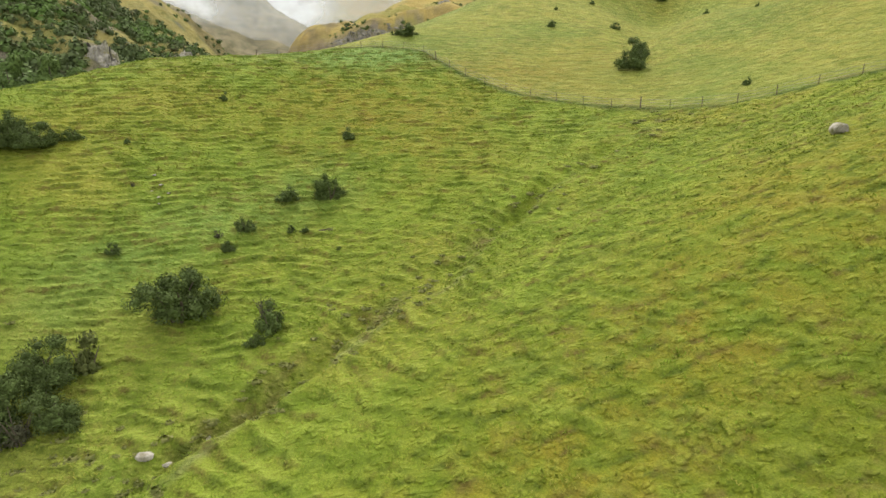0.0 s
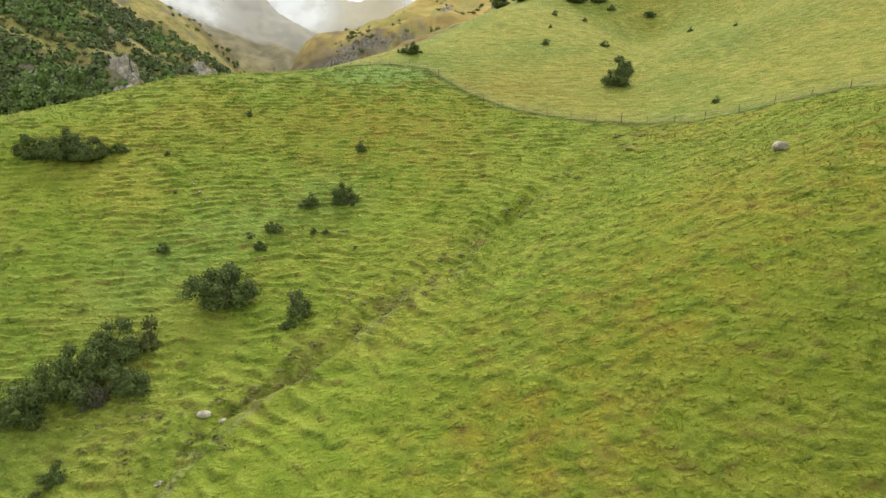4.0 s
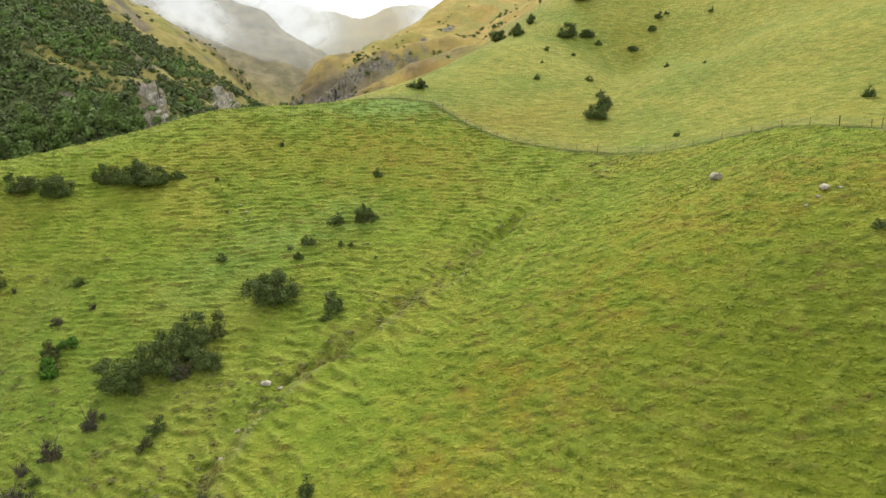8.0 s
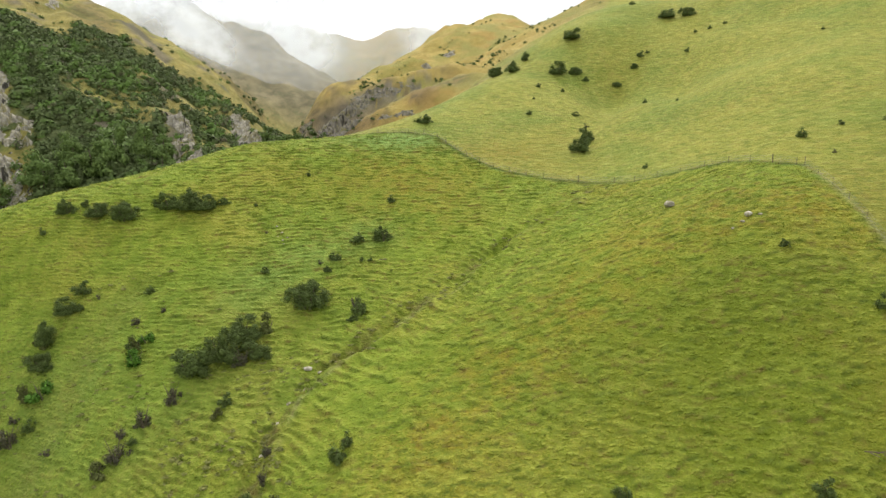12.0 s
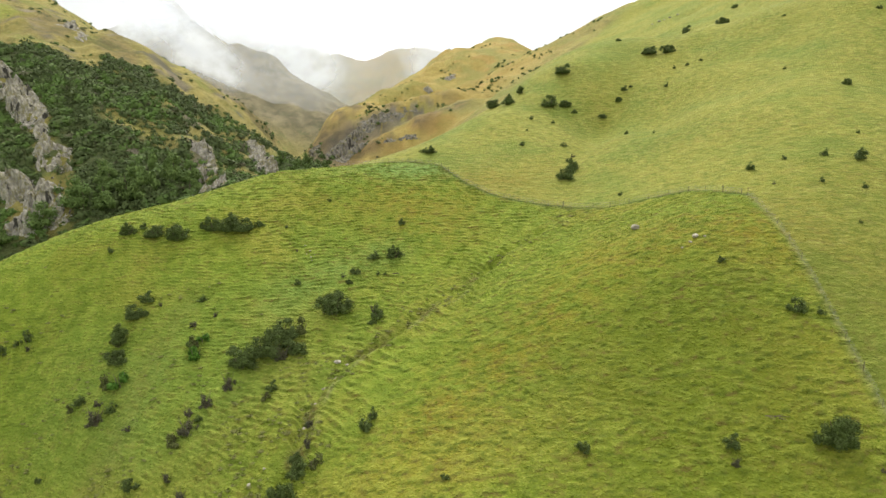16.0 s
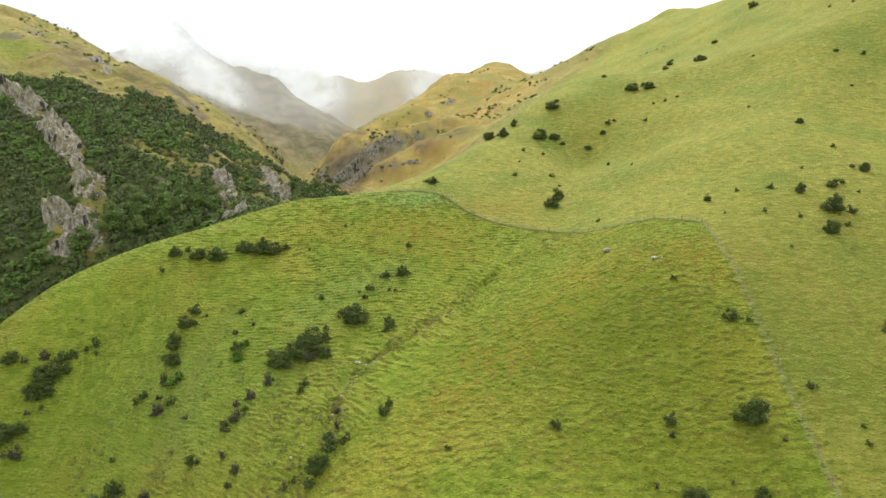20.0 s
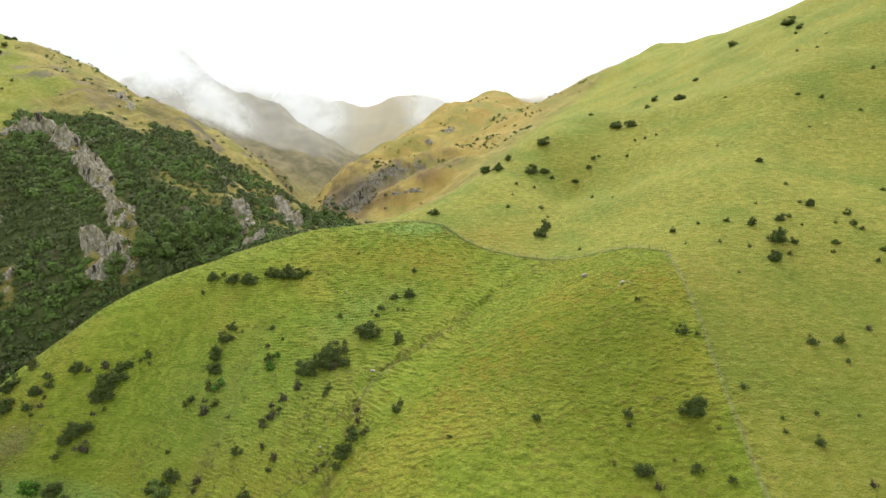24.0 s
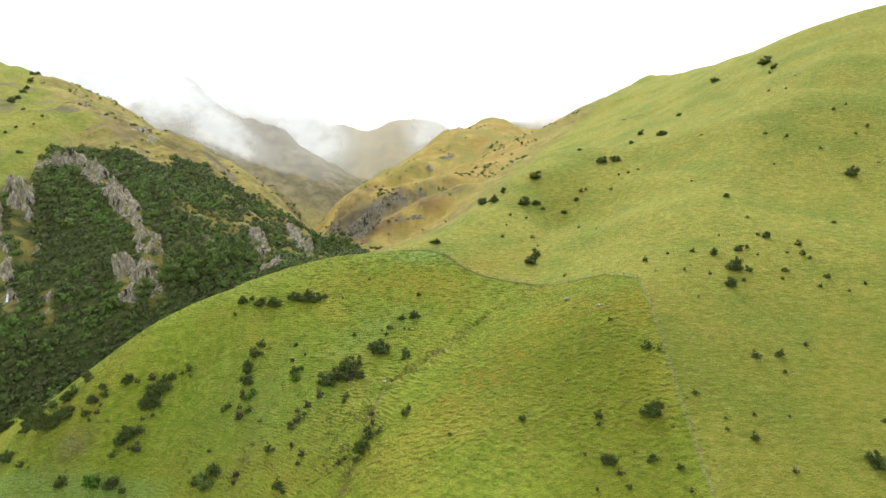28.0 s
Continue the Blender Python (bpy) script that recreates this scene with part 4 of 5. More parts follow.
HIGH_GULLY = [
    (74.9, 188.4, 3.08, "d"), (80.3, 184.5, 3.32, "d"), (115.8, 222.5, 3.4, "d"), (122.9, 283.2, 2.54, "d"), (95.5, 209.7, 1.79, "d"),
    (67.2, 204.1, 1.18, "d"), (107.4, 219.2, 1.23, "d"), (40.9, 179.0, 3.54, "d"), (33.6, 159.5, 3.07, "d"), (38.7, 159.2, 2.81, "d"),
    (14.4, 172.5, 3.21, "d"), (19.4, 167.6, 3.16, "d"), (25.5, 177.5, 1.9, "d"), (41.1, 156.7, 1.27, "d"), (50.7, 156.5, 1.77, "d"),
    (57.3, 161.7, 1.55, "d"), (60.0, 166.2, 1.31, "d"), (62.5, 167.0, 1.05, "d"), (120.8, 180.7, 0.68, "d"), (147.7, 285.3, 1.82, "d"),
]
ACROSS_THE_FENCE = [
    (25.6, 146.1, 0.98, "d"), (32.5, 146.4, 0.98, "d"), (20.1, 122.0, 1.12, "d"), (31.7, 122.6, 1.12, "d"), (22.5, 133.8, 0.58, "d"),
    (32.9, 115.2, 0.87, "s"), (52.2, 132.9, 0.93, "d"), (56.7, 121.4, 0.56, "d"), (28.0, 97.4, 2.42, "d"), (30.4, 103.5, 2.07, "d"),
    (36.1, 78.1, 0.74, "d"), (72.3, 160.2, 1.02, "d"), (79.0, 171.4, 0.8, "d"), (83.0, 170.4, 0.79, "d"), (87.1, 169.1, 0.79, "d"),
    (-5.5, 115.0, 1.96, "d"), (-8.0, 116.0, 1.31, "d"),
]
SAPLINGS = [
    (-39.9, 27.9, 0.9, "s"), (-56.2, 33.1, 0.8, "s"), (-147.4, 117.9, 1.5, "o"), (-95.3, 39.8, 1.3, "d"), (-105.7, 40.9, 1.6, "d"),
    (-131.1, 64.4, 1.8, "d"), (-49.5, 28.7, 0.7, "s"), (-11.5, 19.9, 0.9, "d"), (-59.3, 20.2, 1.0, "s"), (-60.0, 18.5, 0.9, "d"),
    (-21.5, 58.8, 0.5, "s"), (-19.9, 57.2, 0.7, "d"), (-44.6, 43.9, 0.9, "s"), (-14.9, 61, 0.5, "d"), (-13.6, 60.9, 0.45, "d"),
    (-31.4, 63.5, 0.3, "s"), (-9.9, 58.0, 0.3, "d"), (-52, 48, 0.5, "s"),
]
LEFT_SHOULDER = [
    (-288, 292.7, 2.6, "d"), (-290.4, 301.8, 2.8, "d"), (-297.4, 318.3, 3.0, "d"), (-306, 337.6, 3.0, "d"), (-318, 360, 2.6, "d"),
    (-330.6, 382.6, 2.8, "d"), (-347, 414, 2.6, "d"), (-249, 238, 1.3, "d"), (-268, 274.4, 1.5, "d"), (-249.5, 263, 1.2, "d"),
    (-227.3, 207.8, 1.8, "d"), (-250.3, 231, 1.2, "d"), (-245, 248, 1.0, "d"),
]
SHRUBS = [(HILLSIDE_ROW, "shrubs: hillside row"), (LEFT_GULLIES, "shrubs: left gullies"), (LOWER_LEFT_SLOPE, "shrubs: lower left slope"), (BELOW_THE_CREST, "shrubs: below the crest"), (GORGE_EDGE, "shrubs: gorge edge"), (FRONT_SPUR, "shrubs: front spur"), (BEYOND_THE_FENCE, "shrubs: beyond the fence"), (THORN_GROVE, "shrubs: thorn grove"), (UPPER_SLOPE, "shrubs: upper slope"), (HIGH_GULLY, "shrubs: high gully"), (ACROSS_THE_FENCE, "shrubs: across the fence"), (SAPLINGS, "shrubs: saplings"), (LEFT_SHOULDER, "shrubs: left shoulder")]
random.seed(4)
for rows_of, group_name in SHRUBS:
    for sx, sy, sr, sk in rows_of:
        shrub(sx, sy, sr, sk, group_name)
        if rows_of in (LEFT_GULLIES, LOWER_LEFT_SLOPE, BELOW_THE_CREST) and sr > 0.8:
            # a smaller companion grown into its side
            way = random.uniform(0, 6.28)
            shrub(sx + 1.3 * sr * math.cos(way), sy + 1.6 * sr * math.sin(way), sr * random.uniform(0.5, 0.85), random.choice(("d", "d", "s", "o")), group_name)

# ---------------------------------------------------------------- fence
def fence(name, line, gap, label, thick=1.0):
    thing = new(name)
    ax, ay = line[0]
    thing.matrix_basis = pose(ax, ay, height(ax, ay))
    tagged(thing, label, "fence")
    post = raw_mesh("post", *tube([(0, 0, -0.4), (0, 0, 0.6), (0, 0, 1.05)], [0.045 * thick, 0.043 * thick, 0.04 * thick], 6), WOOD)
    stout = raw_mesh("post", *tube([(0, 0, -0.5), (0, 0, 0.8), (0, 0, 1.3)], [0.075 * thick, 0.073 * thick, 0.07 * thick], 7), WOOD)
    tops, left = [], 0.0
    for n, ((x0, y0), (x1, y1)) in enumerate(zip(line, line[1:])):
        length = math.hypot(x1 - x0, y1 - y0)
        d = left
        while d < length:
            x, y = x0 + (x1 - x0) * d / length, y0 + (y1 - y0) * d / length
            ob = child("post", stout if len(tops) % 9 == 0 else post, thing)
            z = height(x, y)
            ob.matrix_basis = thing.matrix_basis.inverted() @ pose(x, y, z, random.uniform(-3, 3), random.uniform(-3, 3), random.uniform(0, 90))
            tops.append(Vector((x, y, z)))
            d += gap
        left = d - length
    for level in (0.3, 0.62, 0.98):
        pieces = []
        for a, b in zip(tops, tops[1:]):
            p, q = a + Vector((0, 0, level)), b + Vector((0, 0, level))
            w = 0.010
            pieces.append(([p + Vector((0, 0, w)), p + Vector((w, w, -w)), p - Vector((w, w, w)), q + Vector((0, 0, w)), q + Vector((w, w, -w)), q - Vector((w, w, w))],
                           [(0, 1, 4, 3), (1, 2, 5, 4), (2, 0, 3, 5)]))
        v, f = join(pieces)
        back = thing.matrix_basis.inverted()
        child("wire", raw_mesh("wire", [back @ p for p in v], f, WIRE), thing, "dull grey fencing wire")
    return thing


random.seed(9)
fence("fence", FENCE_TOP, 3.8, "post and wire stock fence along the crest")
fence("fence", FENCE_DOWN, 4.5, "post and wire stock fence running down the hill", 0.6)


# ---------------------------------------------------------------- rocks and crags
def crag(line, half, proud, seed, material, label, group, name="rock_crag"):
    """A rock face standing out of the slope along a line: slabs split by joints that run down the fall of the hill, uneven at the rim."""
    rng = np.random.default_rng(seed)
    pts = np.array(line, float)
    run = np.r_[0, np.cumsum(np.hypot(*np.diff(pts, axis=0).T))]
    count, across = int(min(90, 16 + run[-1] * 1.5)), int(14 + 2.2 * half)
    t = np.linspace(-0.6 * half, run[-1] + 0.6 * half, count)
    mid = np.stack([np.interp(t, run, pts[:, 0]), np.interp(t, run, pts[:, 1])], 1)
    way = pts[-1] - pts[0]
    way = way / np.linalg.norm(way)
    mid = mid + np.where(t < 0, t, np.where(t > run[-1], t - run[-1], 0))[:, None] * way
    side = np.array([-way[1], way[0]])
    r = np.linspace(-1.25, 1.25, across)
    x = (mid[:, None, 0] + side[0] * half * r[None]).ravel()
    y = (mid[:, None, 1] + side[1] * half * r[None]).ravel()
    fx = (land(x + 3, y) - land(x - 3, y)) / 6
    fy = (land(x, y + 3) - land(x, y - 3)) / 6
    fall = np.array([fx.mean(), fy.mean()])
    fall = fall / (np.linalg.norm(fall) + 1e-6)
    a, b = x * -fall[1] + y * fall[0], x * fall[0] + y * fall[1]
    a = a + 0.25 * b + 0.8 * wave(x, y, 5, seed)
    n = 5.3 * seed
    joint = np.abs(wave(a / 4.2 + n, b / 14, 1.0, 3)) + 0.34 * np.abs(wave(a / 1.7 + n, b / 7, 1.0, 5)) + 0.22 * np.abs(wave(a / 0.7 + n, b / 2, 1.0, 6))
    ledge = b / 3.4 + 0.9 * wave(a / 3 + n, b / 6, 1.0, 8)
    ledge = ledge - np.floor(ledge)
    s2, r2 = np.repeat(np.linspace(-1, 1, count), across), np.tile(r, count)
    body = (1 - s2**6) * (1 - (r2 / 1.25) ** 4) * (0.85 + 1.35 * rough(x, y, 12, 4, 0.6, 30 + seed)) - 0.45
    out = proud * (body * (0.35 + 0.75 * joint) - 0.20 * ledge * (body > 0))
    tilt = 0.55 * np.maximum(out, 0)
    z = ground(x, y) + np.clip(out, -1.2, None) + 0.12 * proud * rng.normal(size=len(x)) * 0.35
    verts = np.stack([x - fall[0] * tilt, y - fall[1] * tilt, z], 1)
    faces = [(j * across + i, j * across + i + 1, (j + 1) * across + i + 1, (j + 1) * across + i) for j in range(count - 1) for i in range(across - 1)]
    base = Vector((float(mid[:, 0].mean()), float(mid[:, 1].mean()), 0))
    base.z = height(base.x, base.y)
    if side[0] * way[1] - side[1] * way[0] < 0:
        faces = [f[::-1] for f in faces]
    ob = new(name, raw_mesh(name, verts - np.array(base), faces, material))
    ob.matrix_basis = pose(*base)
    return tagged(ob, label, "crag", group)


GREY = "pale grey fissured rock face standing out of scrub"
for face_line, half, proud, seed in CLIFFS:
    crag(face_line, half, proud, seed, CRAG, GREY if seed != 9 else "weathered grey rock outcrop high on the ochre ridge", "crags on the gorge wall")
for face_line, half, proud, seed in BAND:
    crag(face_line, half, proud, seed, DARK_CRAG, "dark broken rock bluff on the ochre gorge side", "bluffs")
for n, (cx, cy, half) in enumerate([(3, 656, 6), (71, 541, 7), (59, 555, 4), (-18, 613, 4)]):
    crag([(cx - half, cy - 3), (cx + half, cy + 4)], half, 2.2, 40 + n, CRAG, "weathered rock outcrop on the far ochre hill", "ochre hill outcrops")


def boulder(x, y, size, seed, flat=0.6, label="pale grey lichen-spotted boulder in the grass", material=None):
    rng = np.random.default_rng(seed)
    bm = bmesh.new()
    bmesh.ops.create_icosphere(bm, subdivisions=3, radius=1.0)
    cut = [(rng.normal(size=3), rng.uniform(0.55, 0.85)) for _ in range(7)]
    for v in bm.verts:
        p = np.array(v.co)
        for d, k in cut:
            d = d / np.linalg.norm(d)
            over = p @ d - k
            if over > 0:
                p = p - d * over * 0.85
        p = p * (1 + 0.06 * float(wave(p[0] * 4 + seed, p[1] * 4 + p[2] * 3, 1.0, 8)))
        v.co = (p[0] * size, p[1] * size * 0.75, p[2] * size * flat)
    me = bpy.data.meshes.new("boulder")
    bm.to_mesh(me)
    bm.free()
    me.materials.append(material or BOULDER)
    ob = new("boulder", me)
    ob.matrix_basis = pose(x, y, height(x, y) + size * flat * 0.35, 0, 0, rng.uniform(0, 360))
    return tagged(ob, label, "boulder", "boulders")


for bx, by, bs, bseed in [(32.2, 52.3, 0.95, 1), (38.4, 40.3, 0.7, 2), (-18.8, 35.4, 0.55, 3), (37.2, 39.2, 0.35, 4), (39.6, 39.8, 0.3, 5), (35.6, 38.5, 0.28, 6)]:
    boulder(bx, by, bs, bseed)

# ---------------------------------------------------------------- gorge trees
def gorge_tree(x, y, radius, tall, look_of):
    thing = new("tree")
    thing.matrix_basis = pose(x, y, height(x, y) - 0.4, 0, 0, random.uniform(0, 360)) @ Matrix.Diagonal((radius, radius, tall / 2.1, 1))
    child("crown", CROWNS["t"][random.randrange(2)] if look_of == "t" else BROAD[random.randrange(2)], thing)
    child("trunk", STEM["t"], thing, "dark bare trunk")
    return tagged(thing, "broad dark green native tree in the gorge scrub", "tree", "gorge trees")


BROAD = [crown_mesh("crown", 70 + k, 2800, 18, 1.3, 0.060, LEAF["t"], 0.58) for k in range(2)]
random.seed(12)
for gx, gy, gr, gt, gk in [(-110, 154, 6.0, 12, "b"), (-98, 163, 5.5, 12, "b"), (-122, 148, 6.5, 11, "b"), (-104.6, 157.5, 4.5, 12, "t"), (-93, 167, 4.5, 10, "b"),
                           (-115, 149, 5.5, 10, "b"), (-117, 156, 4.5, 9, "b"), (-101, 169, 4.5, 10, "b"), (-91, 159, 4.2, 9, "t"), (-131, 142, 6, 9, "b"), (-84, 163, 3.5, 8, "b"),
                           (-77, 232, 5, 8, "b"), (-70, 238, 5, 8, "b"), (-72, 258, 5, 9, "b"), (-64, 262, 5, 8, "t"), (-143, 134, 6, 9, "b"), (-80, 216, 4, 7, "b"), (-69, 224, 4, 7, "b")]:
    gorge_tree(gx, gy, gr * 1.15, gt * 1.5, gk)


# ---------------------------------------------------------------- scrub on the gorge wall
def clump_template(seed, leaves):
    """One rough shrub of leaf sprays and a twig core: vertices and quads."""
    rng = np.random.default_rng(seed)
    verts, faces = [], []
    for _ in range(leaves):
        d = rng.normal(size=3)
        d[2] = abs(d[2]) * 0.9
        d /= np.linalg.norm(d)
        p = d * rng.uniform(0.6, 1.05)
        a = np.cross(d, rng.normal(size=3))
        a /= np.linalg.norm(a)
        b = np.cross(d + 0.4 * rng.normal(size=3), a)
        s = rng.uniform(0.15, 0.29)
        i = len(verts)
        verts += [p - a * s, p - b * s * 0.7, p + a * s + d * 0.12, p + b * s * 0.7]
        faces.append((i, i + 1, i + 2, i + 3))
    for lat in (-0.5, 0.3, 0.95):
        for s in range(5):
            ang = 2 * math.pi * s / 5 + lat
            k = rng.uniform(0.5, 0.8)
            verts.append(np.array([k * math.cos(lat) * math.cos(ang), k * math.cos(lat) * math.sin(ang), k * math.sin(lat)]))
    i = len(verts) - 15
    for row in range(2):
        for s in range(5):
            a, b = i + row * 5 + s, i + row * 5 + (s + 1) % 5
            faces.append((a, b, b + 5, a + 5))
    return np.array(verts), np.array(faces)


def spread(name, places, radii, templates, material, label, category, seed, flat=1.0):
    """Many like plants, far too many to count, as one mesh."""
    rng = np.random.default_rng(seed)
    verts, faces, base = [], [], 0
    for (x, y, z), r in zip(places, radii):
        v, f = templates[rng.integers(len(templates))]
        a = rng.uniform(0, 6.28)
        c, s = math.cos(a), math.sin(a)
        q = np.stack([v[:, 0] * c - v[:, 1] * s, v[:, 0] * s + v[:, 1] * c, v[:, 2] * flat * rng.uniform(0.7, 1.15)], 1) * r + (x, y, z)
        verts.append(q)
        faces.append(f + base)
        base += len(v)
    verts, faces = np.concatenate(verts), np.concatenate(faces)
    me = bpy.data.meshes.new(name)
    me.vertices.add(len(verts))
    me.vertices.foreach_set("co", verts.ravel().astype(np.float32))
    me.loops.add(faces.size)
    me.loops.foreach_set("vertex_index", faces.ravel().astype(np.int32))
    me.polygons.add(len(faces))
    me.polygons.foreach_set("loop_start", (np.arange(len(faces)) * 4).astype(np.int32))
    me.update(calc_edges=True)
    me.materials.append(material)
    return tagged(new(name, me), label, category, kind="stuff")


def scatter(count, low, high, mask, seed, lift=0.0):
    rng = np.random.default_rng(seed)
    x, y = rng.uniform(low[0], high[0], count), rng.uniform(low[1], high[1], count)
    keep = rng.random(count) < mask(x, y)
    x, y = x[keep], y[keep]
    return np.stack([x, y, ground(x, y) + lift], 1), rng


def open_scrub(x, y):
    """The scrub, thin on the rock faces."""
    keep = zones(x, y)["scrub"]
    for face_line, half, _, _ in CLIFFS:
        keep = keep * (1 - 0.9 * (along(face_line, x, y)[0] < 0.7 * half))
    return keep


def s_ochre(x, y):
    return (along(GORGE, x, y)[2] < 0) * (along(RIM, x, y)[0] > 12)


CLUMPS = [clump_template(80 + k, 34) for k in range(6)]
at, rng = scatter(33000, (-260, 66), (-35, 340), lambda x, y: open_scrub(x, y) * (0.72 + 0.28 * smooth(rough(x, y, 12, 3, 0.5, 93), -0.3, 0.3)), 21)
spread("scrub", at, 1.0 + 1.8 * rng.random(len(at)) ** 2.0, CLUMPS, LEAF["w"], "dense dark olive native scrub covering the gorge wall", "scrub", 1)
BUSHES = [clump_template(140 + k, 90) for k in range(4)]
at, rng = scatter(2600, (-260, 85), (-35, 300), lambda x, y: open_scrub(x, y) * smooth(rough(x, y, 30, 2, 0.5, 91), 0.0, 0.4) * 0.5, 22)
spread("scrub", at, rng.uniform(1.4, 3.4, len(at)), BUSHES, LEAF["f"], "lighter green bushes among the gorge scrub", "scrub", 2)
at, rng = scatter(22000, (-520, 130), (-40, 640), lambda x, y: zones(x, y)["wild"] * smooth(rough(x, y, 16, 4, 0.6, 95), 0.10, 0.7) * (1 - zones(x, y)["scrub"]) * 0.5, 23)
spread("scrub", at, rng.uniform(0.5, 1.5, len(at)), CLUMPS, LEAF["w"], "scattered dark scrub on the ochre ridge", "scrub", 3)
at, rng = scatter(14000, (-60, 240), (200, 800), lambda x, y: zones(x, y)["wild"] * smooth(rough(x, y, 26, 4, 0.6, 97), 0.25, 0.8) * 0.22 * (s_ochre(x, y)), 24)
spread("scrub", at, rng.uniform(0.7, 2.0, len(at)), CLUMPS, LEAF["d"], "scattered dark scrub on the far ochre hill", "scrub", 4)


# ---------------------------------------------------------------- long grass on the near slopes
def tussocks(name, count, low, high, seed, size, label):
    at, rng = scatter(count, low, high, lambda x, y: (0.25 + 0.75 * smooth(rough(x, y, 2.4, 3, 0.55, 101), -0.25, 0.5)) * (1 - zones(x, y)["beyond"]), seed)
    n = len(at)
    blades = 4
    turn = rng.uniform(0, 6.28, (n, blades))
    lean = rng.uniform(0.6, 1.0, (n, blades))
    long = size * rng.uniform(0.6, 1.4, (n, blades))
    way = np.stack([np.cos(turn) * lean, np.sin(turn) * lean, np.sqrt(1 - 0.8 * lean**2)], -1)
    side = np.stack([-np.sin(turn), np.cos(turn), 0 * turn], -1) * (0.16 * long)[..., None]
    root = at[:, None, :] + way * 0.02 - (0, 0, 0.04)
    tip = root + way * long[..., None]
    verts = np.stack([root - side, root + side, tip + side * 0.5, tip - side * 0.5], 2).reshape(-1, 3)
    me = bpy.data.meshes.new(name)
    me.vertices.add(len(verts))
    me.vertices.foreach_set("co", verts.ravel().astype(np.float32))
    quads = len(verts) // 4
    me.loops.add(len(verts))
    me.loops.foreach_set("vertex_index", np.arange(len(verts), dtype=np.int32))
    me.polygons.add(quads)
    me.polygons.foreach_set("loop_start", (np.arange(quads) * 4).astype(np.int32))
    me.update(calc_edges=True)
    me.materials.append(BLADE)
    return tagged(new(name, me), label, "grass", kind="stuff")


tussocks("long_grass", 125000, (-75, -5), (78, 118), 31, 0.17, "uneven green and straw-coloured pasture grass tufts")


# ---------------------------------------------------------------- rough growth on the lower slope and in the gully
LOW = [clump_template(120 + k, 22) for k in range(5)]


def rough_patches(x, y):
    d = along(GULLY, x, y)[0]
    d2 = along(SIDE_GULLY, x, y)[0]
    lower = smooth(44 - y + 0.12 * (-x - 30), -8, 22) * smooth(-14 - x, 0, 10) * smooth(rough(x, y, 7, 3, 0.55, 111), -0.1, 0.6)
    banks = (0.9 * np.exp(-((d / 2.6) ** 2)) + 0.25 * np.exp(-((d2 / 5) ** 2))) * smooth(rough(x, y, 3.5, 2, 0.5, 112), -0.5, 0.4)
    return np.clip(0.6 * lower + banks, 0, 1) * (1 - zones(x, y)["beyond"])


at, rng = scatter(14000, (-118, -8), (28, 78), rough_patches, 41)
spread("rough_growth", at, rng.uniform(0.18, 0.60, len(at)), LOW, LEAF["b"], "low brown-green bracken and rush clumps in rough pasture", "rough growth", 6, 0.5)
at, rng = scatter(3200, (-56, 0), (54, 110), lambda x, y: 0.16 * smooth(rough(x, y, 6, 2, 0.5, 115), 0.0, 0.6) * (1 - zones(x, y)["beyond"]), 42)
spread("rough_growth", at, rng.uniform(0.10, 0.24, len(at)), LOW, BLADE, "small weedy tufts in the sheep pasture", "rough growth", 7)

# ---------------------------------------------------------------- stones, a dead branch, a waterfall
for n, (px, py, ps) in enumerate([(-28.9, 64.5, 0.30), (-28.4, 62.6, 0.26), (-30.2, 66.0, 0.22), (-27.9, 63.7, 0.24), (-29.4, 63.4, 0.18), (-28.0, 61.6, 0.2)]):
    boulder(px, py, ps, 40 + n, 0.4, "small pale stone in a worn grass scar")
for n, (px, py, ps) in enumerate([(-17.2, 35.0, 0.34), (-18.6, 32.2, 0.3), (-19.9, 29.4, 0.36), (-20.6, 26.6, 0.3), (-15.4, 37.2, 0.25), (-21.4, 22.5, 0.3), (-26.5, 13.5, 0.35), (-25.0, 15.2, 0.25)]):
    boulder(px, py, ps, 60 + n, 0.55, "pale stone bedded in the eroded gully")
for n, (px, py, ps) in enumerate([(138, 375.6, 1.5), (143, 369.5, 1.2), (146.5, 366.7, 1.0), (134.4, 378.4, 1.1), (140, 372, 0.9)]):
    boulder(px, py, ps, 80 + n, 0.4, "grey rock outcrop on the high green slope", CRAG)
for n, (px, py, ps) in enumerate([(-92.2, 31.6, 0.4), (-94.6, 31.0, 0.35), (-98.5, 32.0, 0.3)]):
    boulder(px, py, ps, 90 + n, 0.5, "pale stone beside a bare earth slip")


def dead_branch(x, y, length, turn):
    thing = new("dead_branch")
    thing.matrix_basis = pose(x, y, height(x, y) + 0.05, 0, 0, turn)
    tagged(thing, "grey fallen dead branch lying on the grass", "branch")
    limb = tube([(0, 0, 0), (0, 0, 0.3), (0, 0, 0.65), (0, 0, 1)], [0.06, 0.05, 0.035, 0.015])
    lie = Matrix.Rotation(radians(82), 4, "Y")
    for name, at_part, size, spin in (("limb", 0.0, 1.0, 0), ("twig", 0.35, 0.5, 40), ("twig", 0.55, 0.4, -35), ("twig", 0.15, 0.45, -60)):
        ob = child(name, raw_mesh(name, *limb, BARK), thing)
        ob.matrix_basis = Matrix.Translation((at_part * length, 0, 0.1)) @ Matrix.Rotation(radians(spin), 4, "Z") @ lie @ Matrix.Diagonal((1, 1, length * size, 1))
    return thing


dead_branch(35.6, 9.5, 2.6, -25)
dead_branch(-44.4, 43.2, 1.8, 120)
dead_branch(-12.2, 60.6, 1.6, 10)


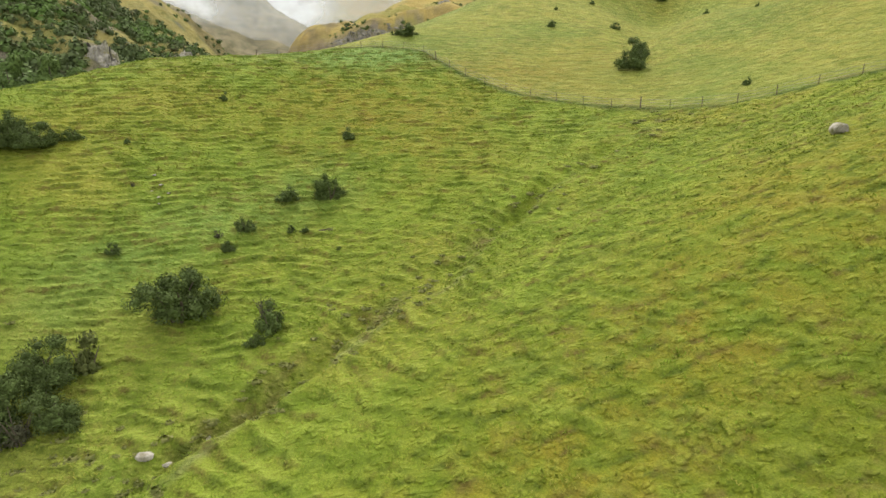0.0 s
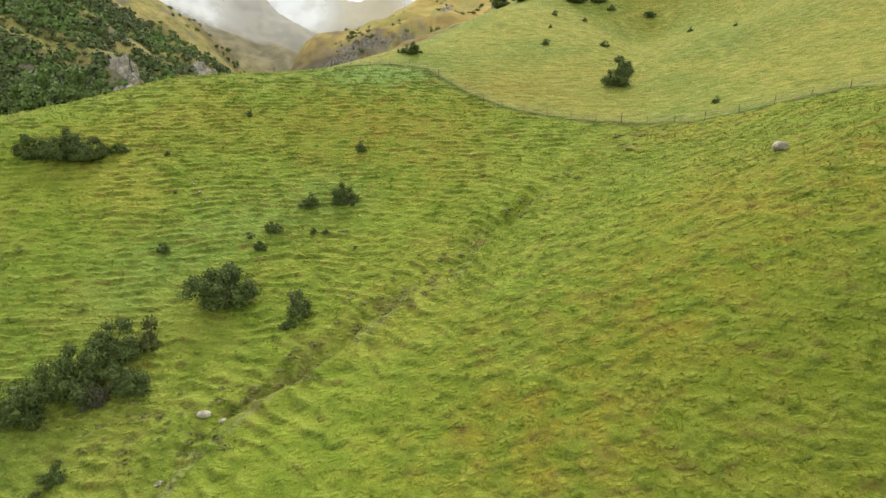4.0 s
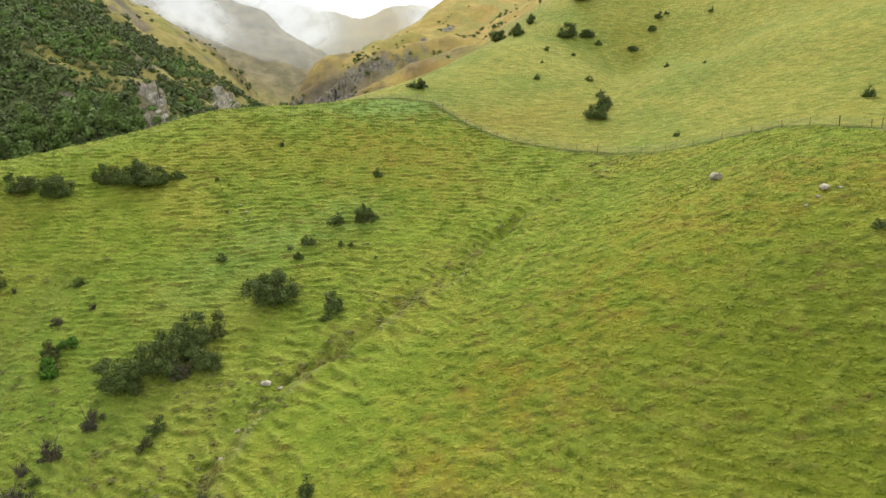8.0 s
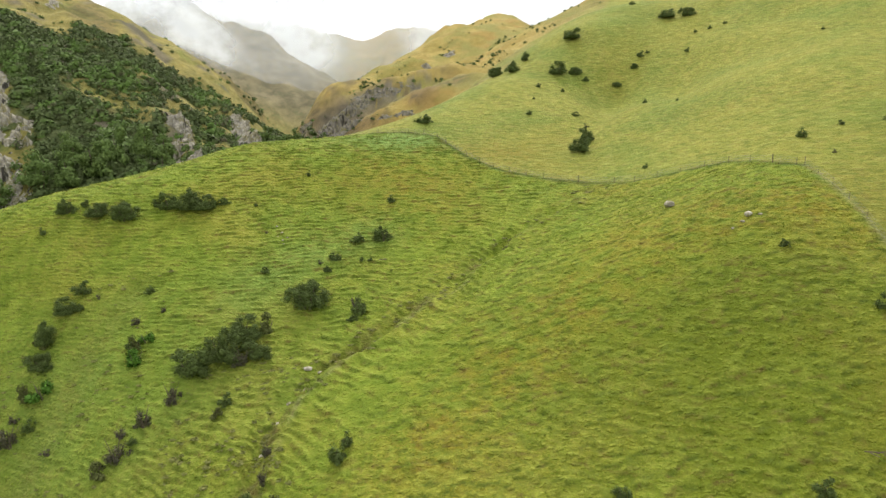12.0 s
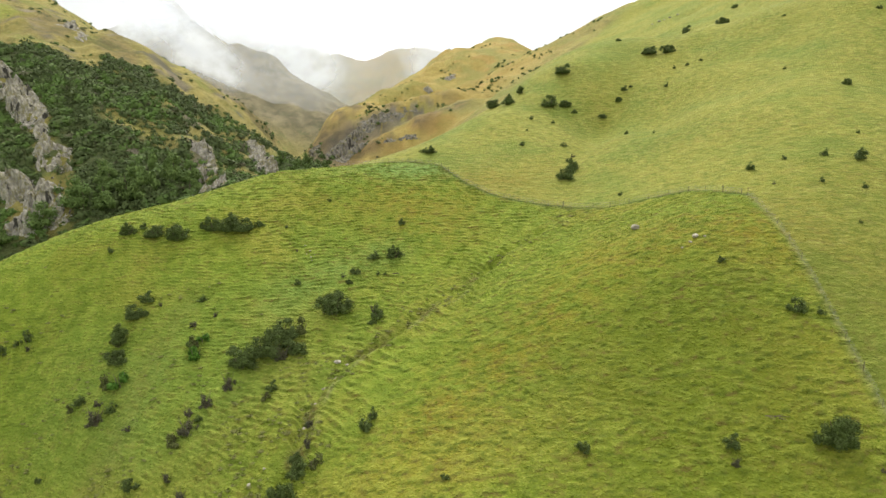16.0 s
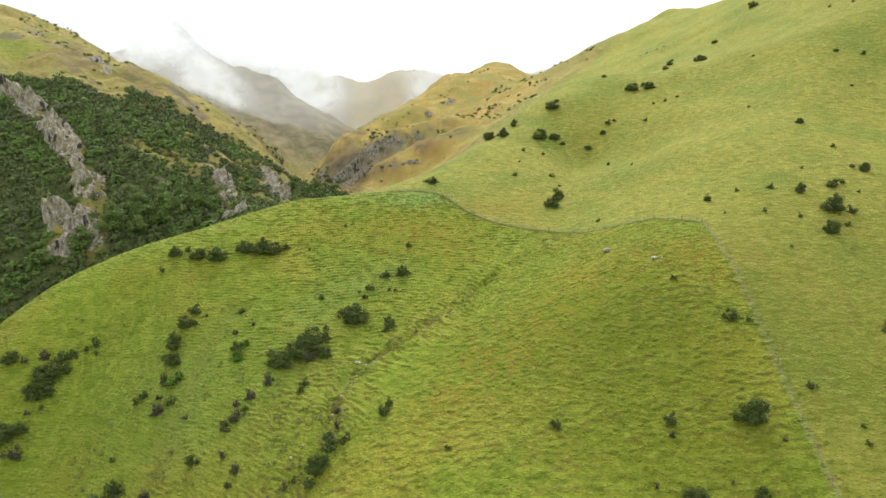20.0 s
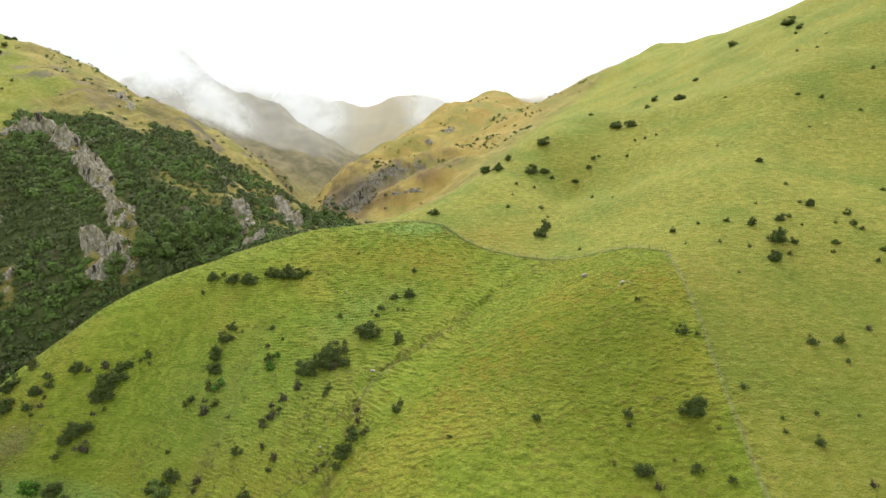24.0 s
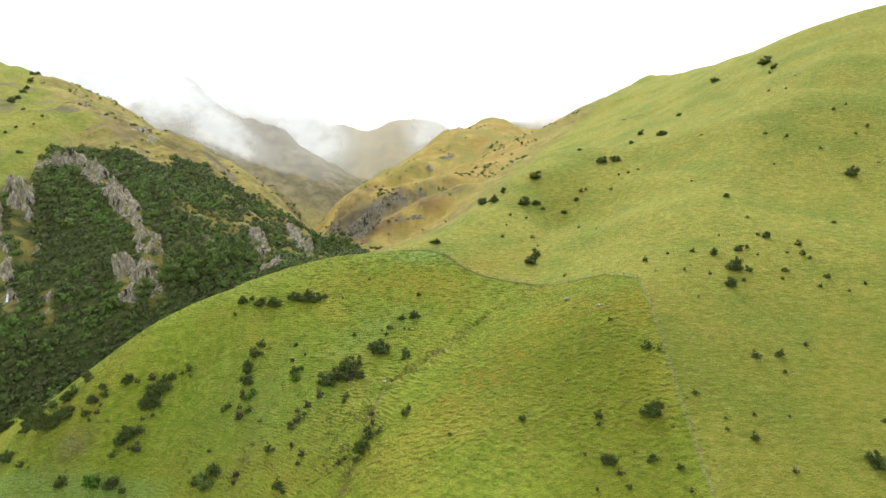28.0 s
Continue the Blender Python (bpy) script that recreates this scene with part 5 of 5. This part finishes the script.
def waterfall(x, y, wide, tall):
    verts, faces = [], []
    rows_down = 14
    for k in range(rows_down + 1):
        t = k / rows_down
        w = wide * (0.6 + 0.4 * t + 0.15 * math.sin(9 * t))
        zz, yy = tall * (1 - t), -1.6 * t**2
        verts += [(-w, yy, zz), (-w * 0.3, yy - 0.25, zz), (w * 0.4, yy - 0.2, zz), (w, yy, zz), (w * 0.5, yy + 0.4, zz), (-w * 0.5, yy + 0.4, zz)]
        if k:
            for j in range(6):
                a, b = (k - 1) * 6 + j, (k - 1) * 6 + (j + 1) % 6
                faces.append((a, b, b + 6, a + 6))
    m = Nodes("white_water", 0.3)
    foam = m.noise(1.2, 5, 0.7, (2, 2, 0.4))
    ob = new("waterfall", raw_mesh("waterfall", verts, faces, m.done(m.mix(foam, (0.5, 0.53, 0.55), (0.85, 0.87, 0.88)), foam, 0.6, 0.2), True))
    ob.matrix_basis = pose(x, y, height(x, y) - 0.5, 0, 0, 20)
    return tagged(ob, "thin white waterfall over dark gorge rock", "waterfall")


waterfall(-182.5, 129.5, 0.5, 3.0)

# ---------------------------------------------------------------- cloud on the mountains
def cloud(x, y, z, wide, tall, deep, seed, density, cover, label, tilt=0.0):
    """A billowing sheet of mist, thinning out to its rim."""
    nx, nz = 40, 20
    verts, faces, edge = [], [], []
    for j in range(nz + 1):
        for i in range(nx + 1):
            u, v = 2 * i / nx - 1, 2 * j / nz - 1
            swell = deep * (1 - 0.5 * (u * u + v * v)) * (0.7 + 0.5 * float(wave(u * 2 + seed, v * 2, 1.0, 4)))
            verts.append((u * wide, -swell, v * tall))
            edge.append(max(0.0, 1 - math.hypot(u, v) - 0.12 * float(wave(u * 3 + seed, v * 3, 1.0, 5))))
    for j in range(nz):
        for i in range(nx):
            a = j * (nx + 1) + i
            faces.append((a, a + 1, a + nx + 2, a + nx + 1))
    me = raw_mesh("cloud", verts, faces, cloud_material("mist", 0.008 if wide > 200 else 0.016, cover, density), True)
    me.attributes.new("edge", "FLOAT", "POINT").data.foreach_set("value", edge)
    ob = new("cloud", me)
    ob.matrix_basis = pose(x, y, z) @ Matrix.Rotation(radians(tilt), 4, "Y")
    ob.visible_shadow = False
    return tagged(ob, label, "cloud", "mist on the mountains")


MIST = "white drifting mist bank hanging on the mountainside"
VEIL = "thin grey veil of mist in front of a mountain"
cloud(-440, 1080, 176, 150, 52, 12, 1, 0.85, -0.02, MIST, 34)
cloud(-600, 1100, 244, 190, 85, 14, 2, 0.96, -0.12, MIST, 12)
cloud(-780, 1200, 330, 360, 130, 20, 3, 0.97, 0.02, MIST)
cloud(-420, 1250, 200, 340, 200, 14, 9, 0.29, -0.30, VEIL)
cloud(-200, 1750, 240, 560, 320, 20, 4, 0.26, -0.30, VEIL)
cloud(-395, 1700, 235, 130, 190, 16, 5, 0.80, -0.02, MIST)
cloud(-620, 2050, 410, 480, 150, 20, 10, 0.99, -0.25, MIST)
cloud(-150, 1950, 392, 560, 110, 20, 6, 0.95, -0.06, MIST)
cloud(-540, 1150, 262, 120, 60, 12, 11, 0.75, -0.02, MIST, 22)
cloud(-40, 1700, 250, 120, 110, 16, 7, 0.55, 0.08, MIST)
cloud(300, 1300, 240, 320, 75, 20, 8, 0.95, 0.02, MIST)
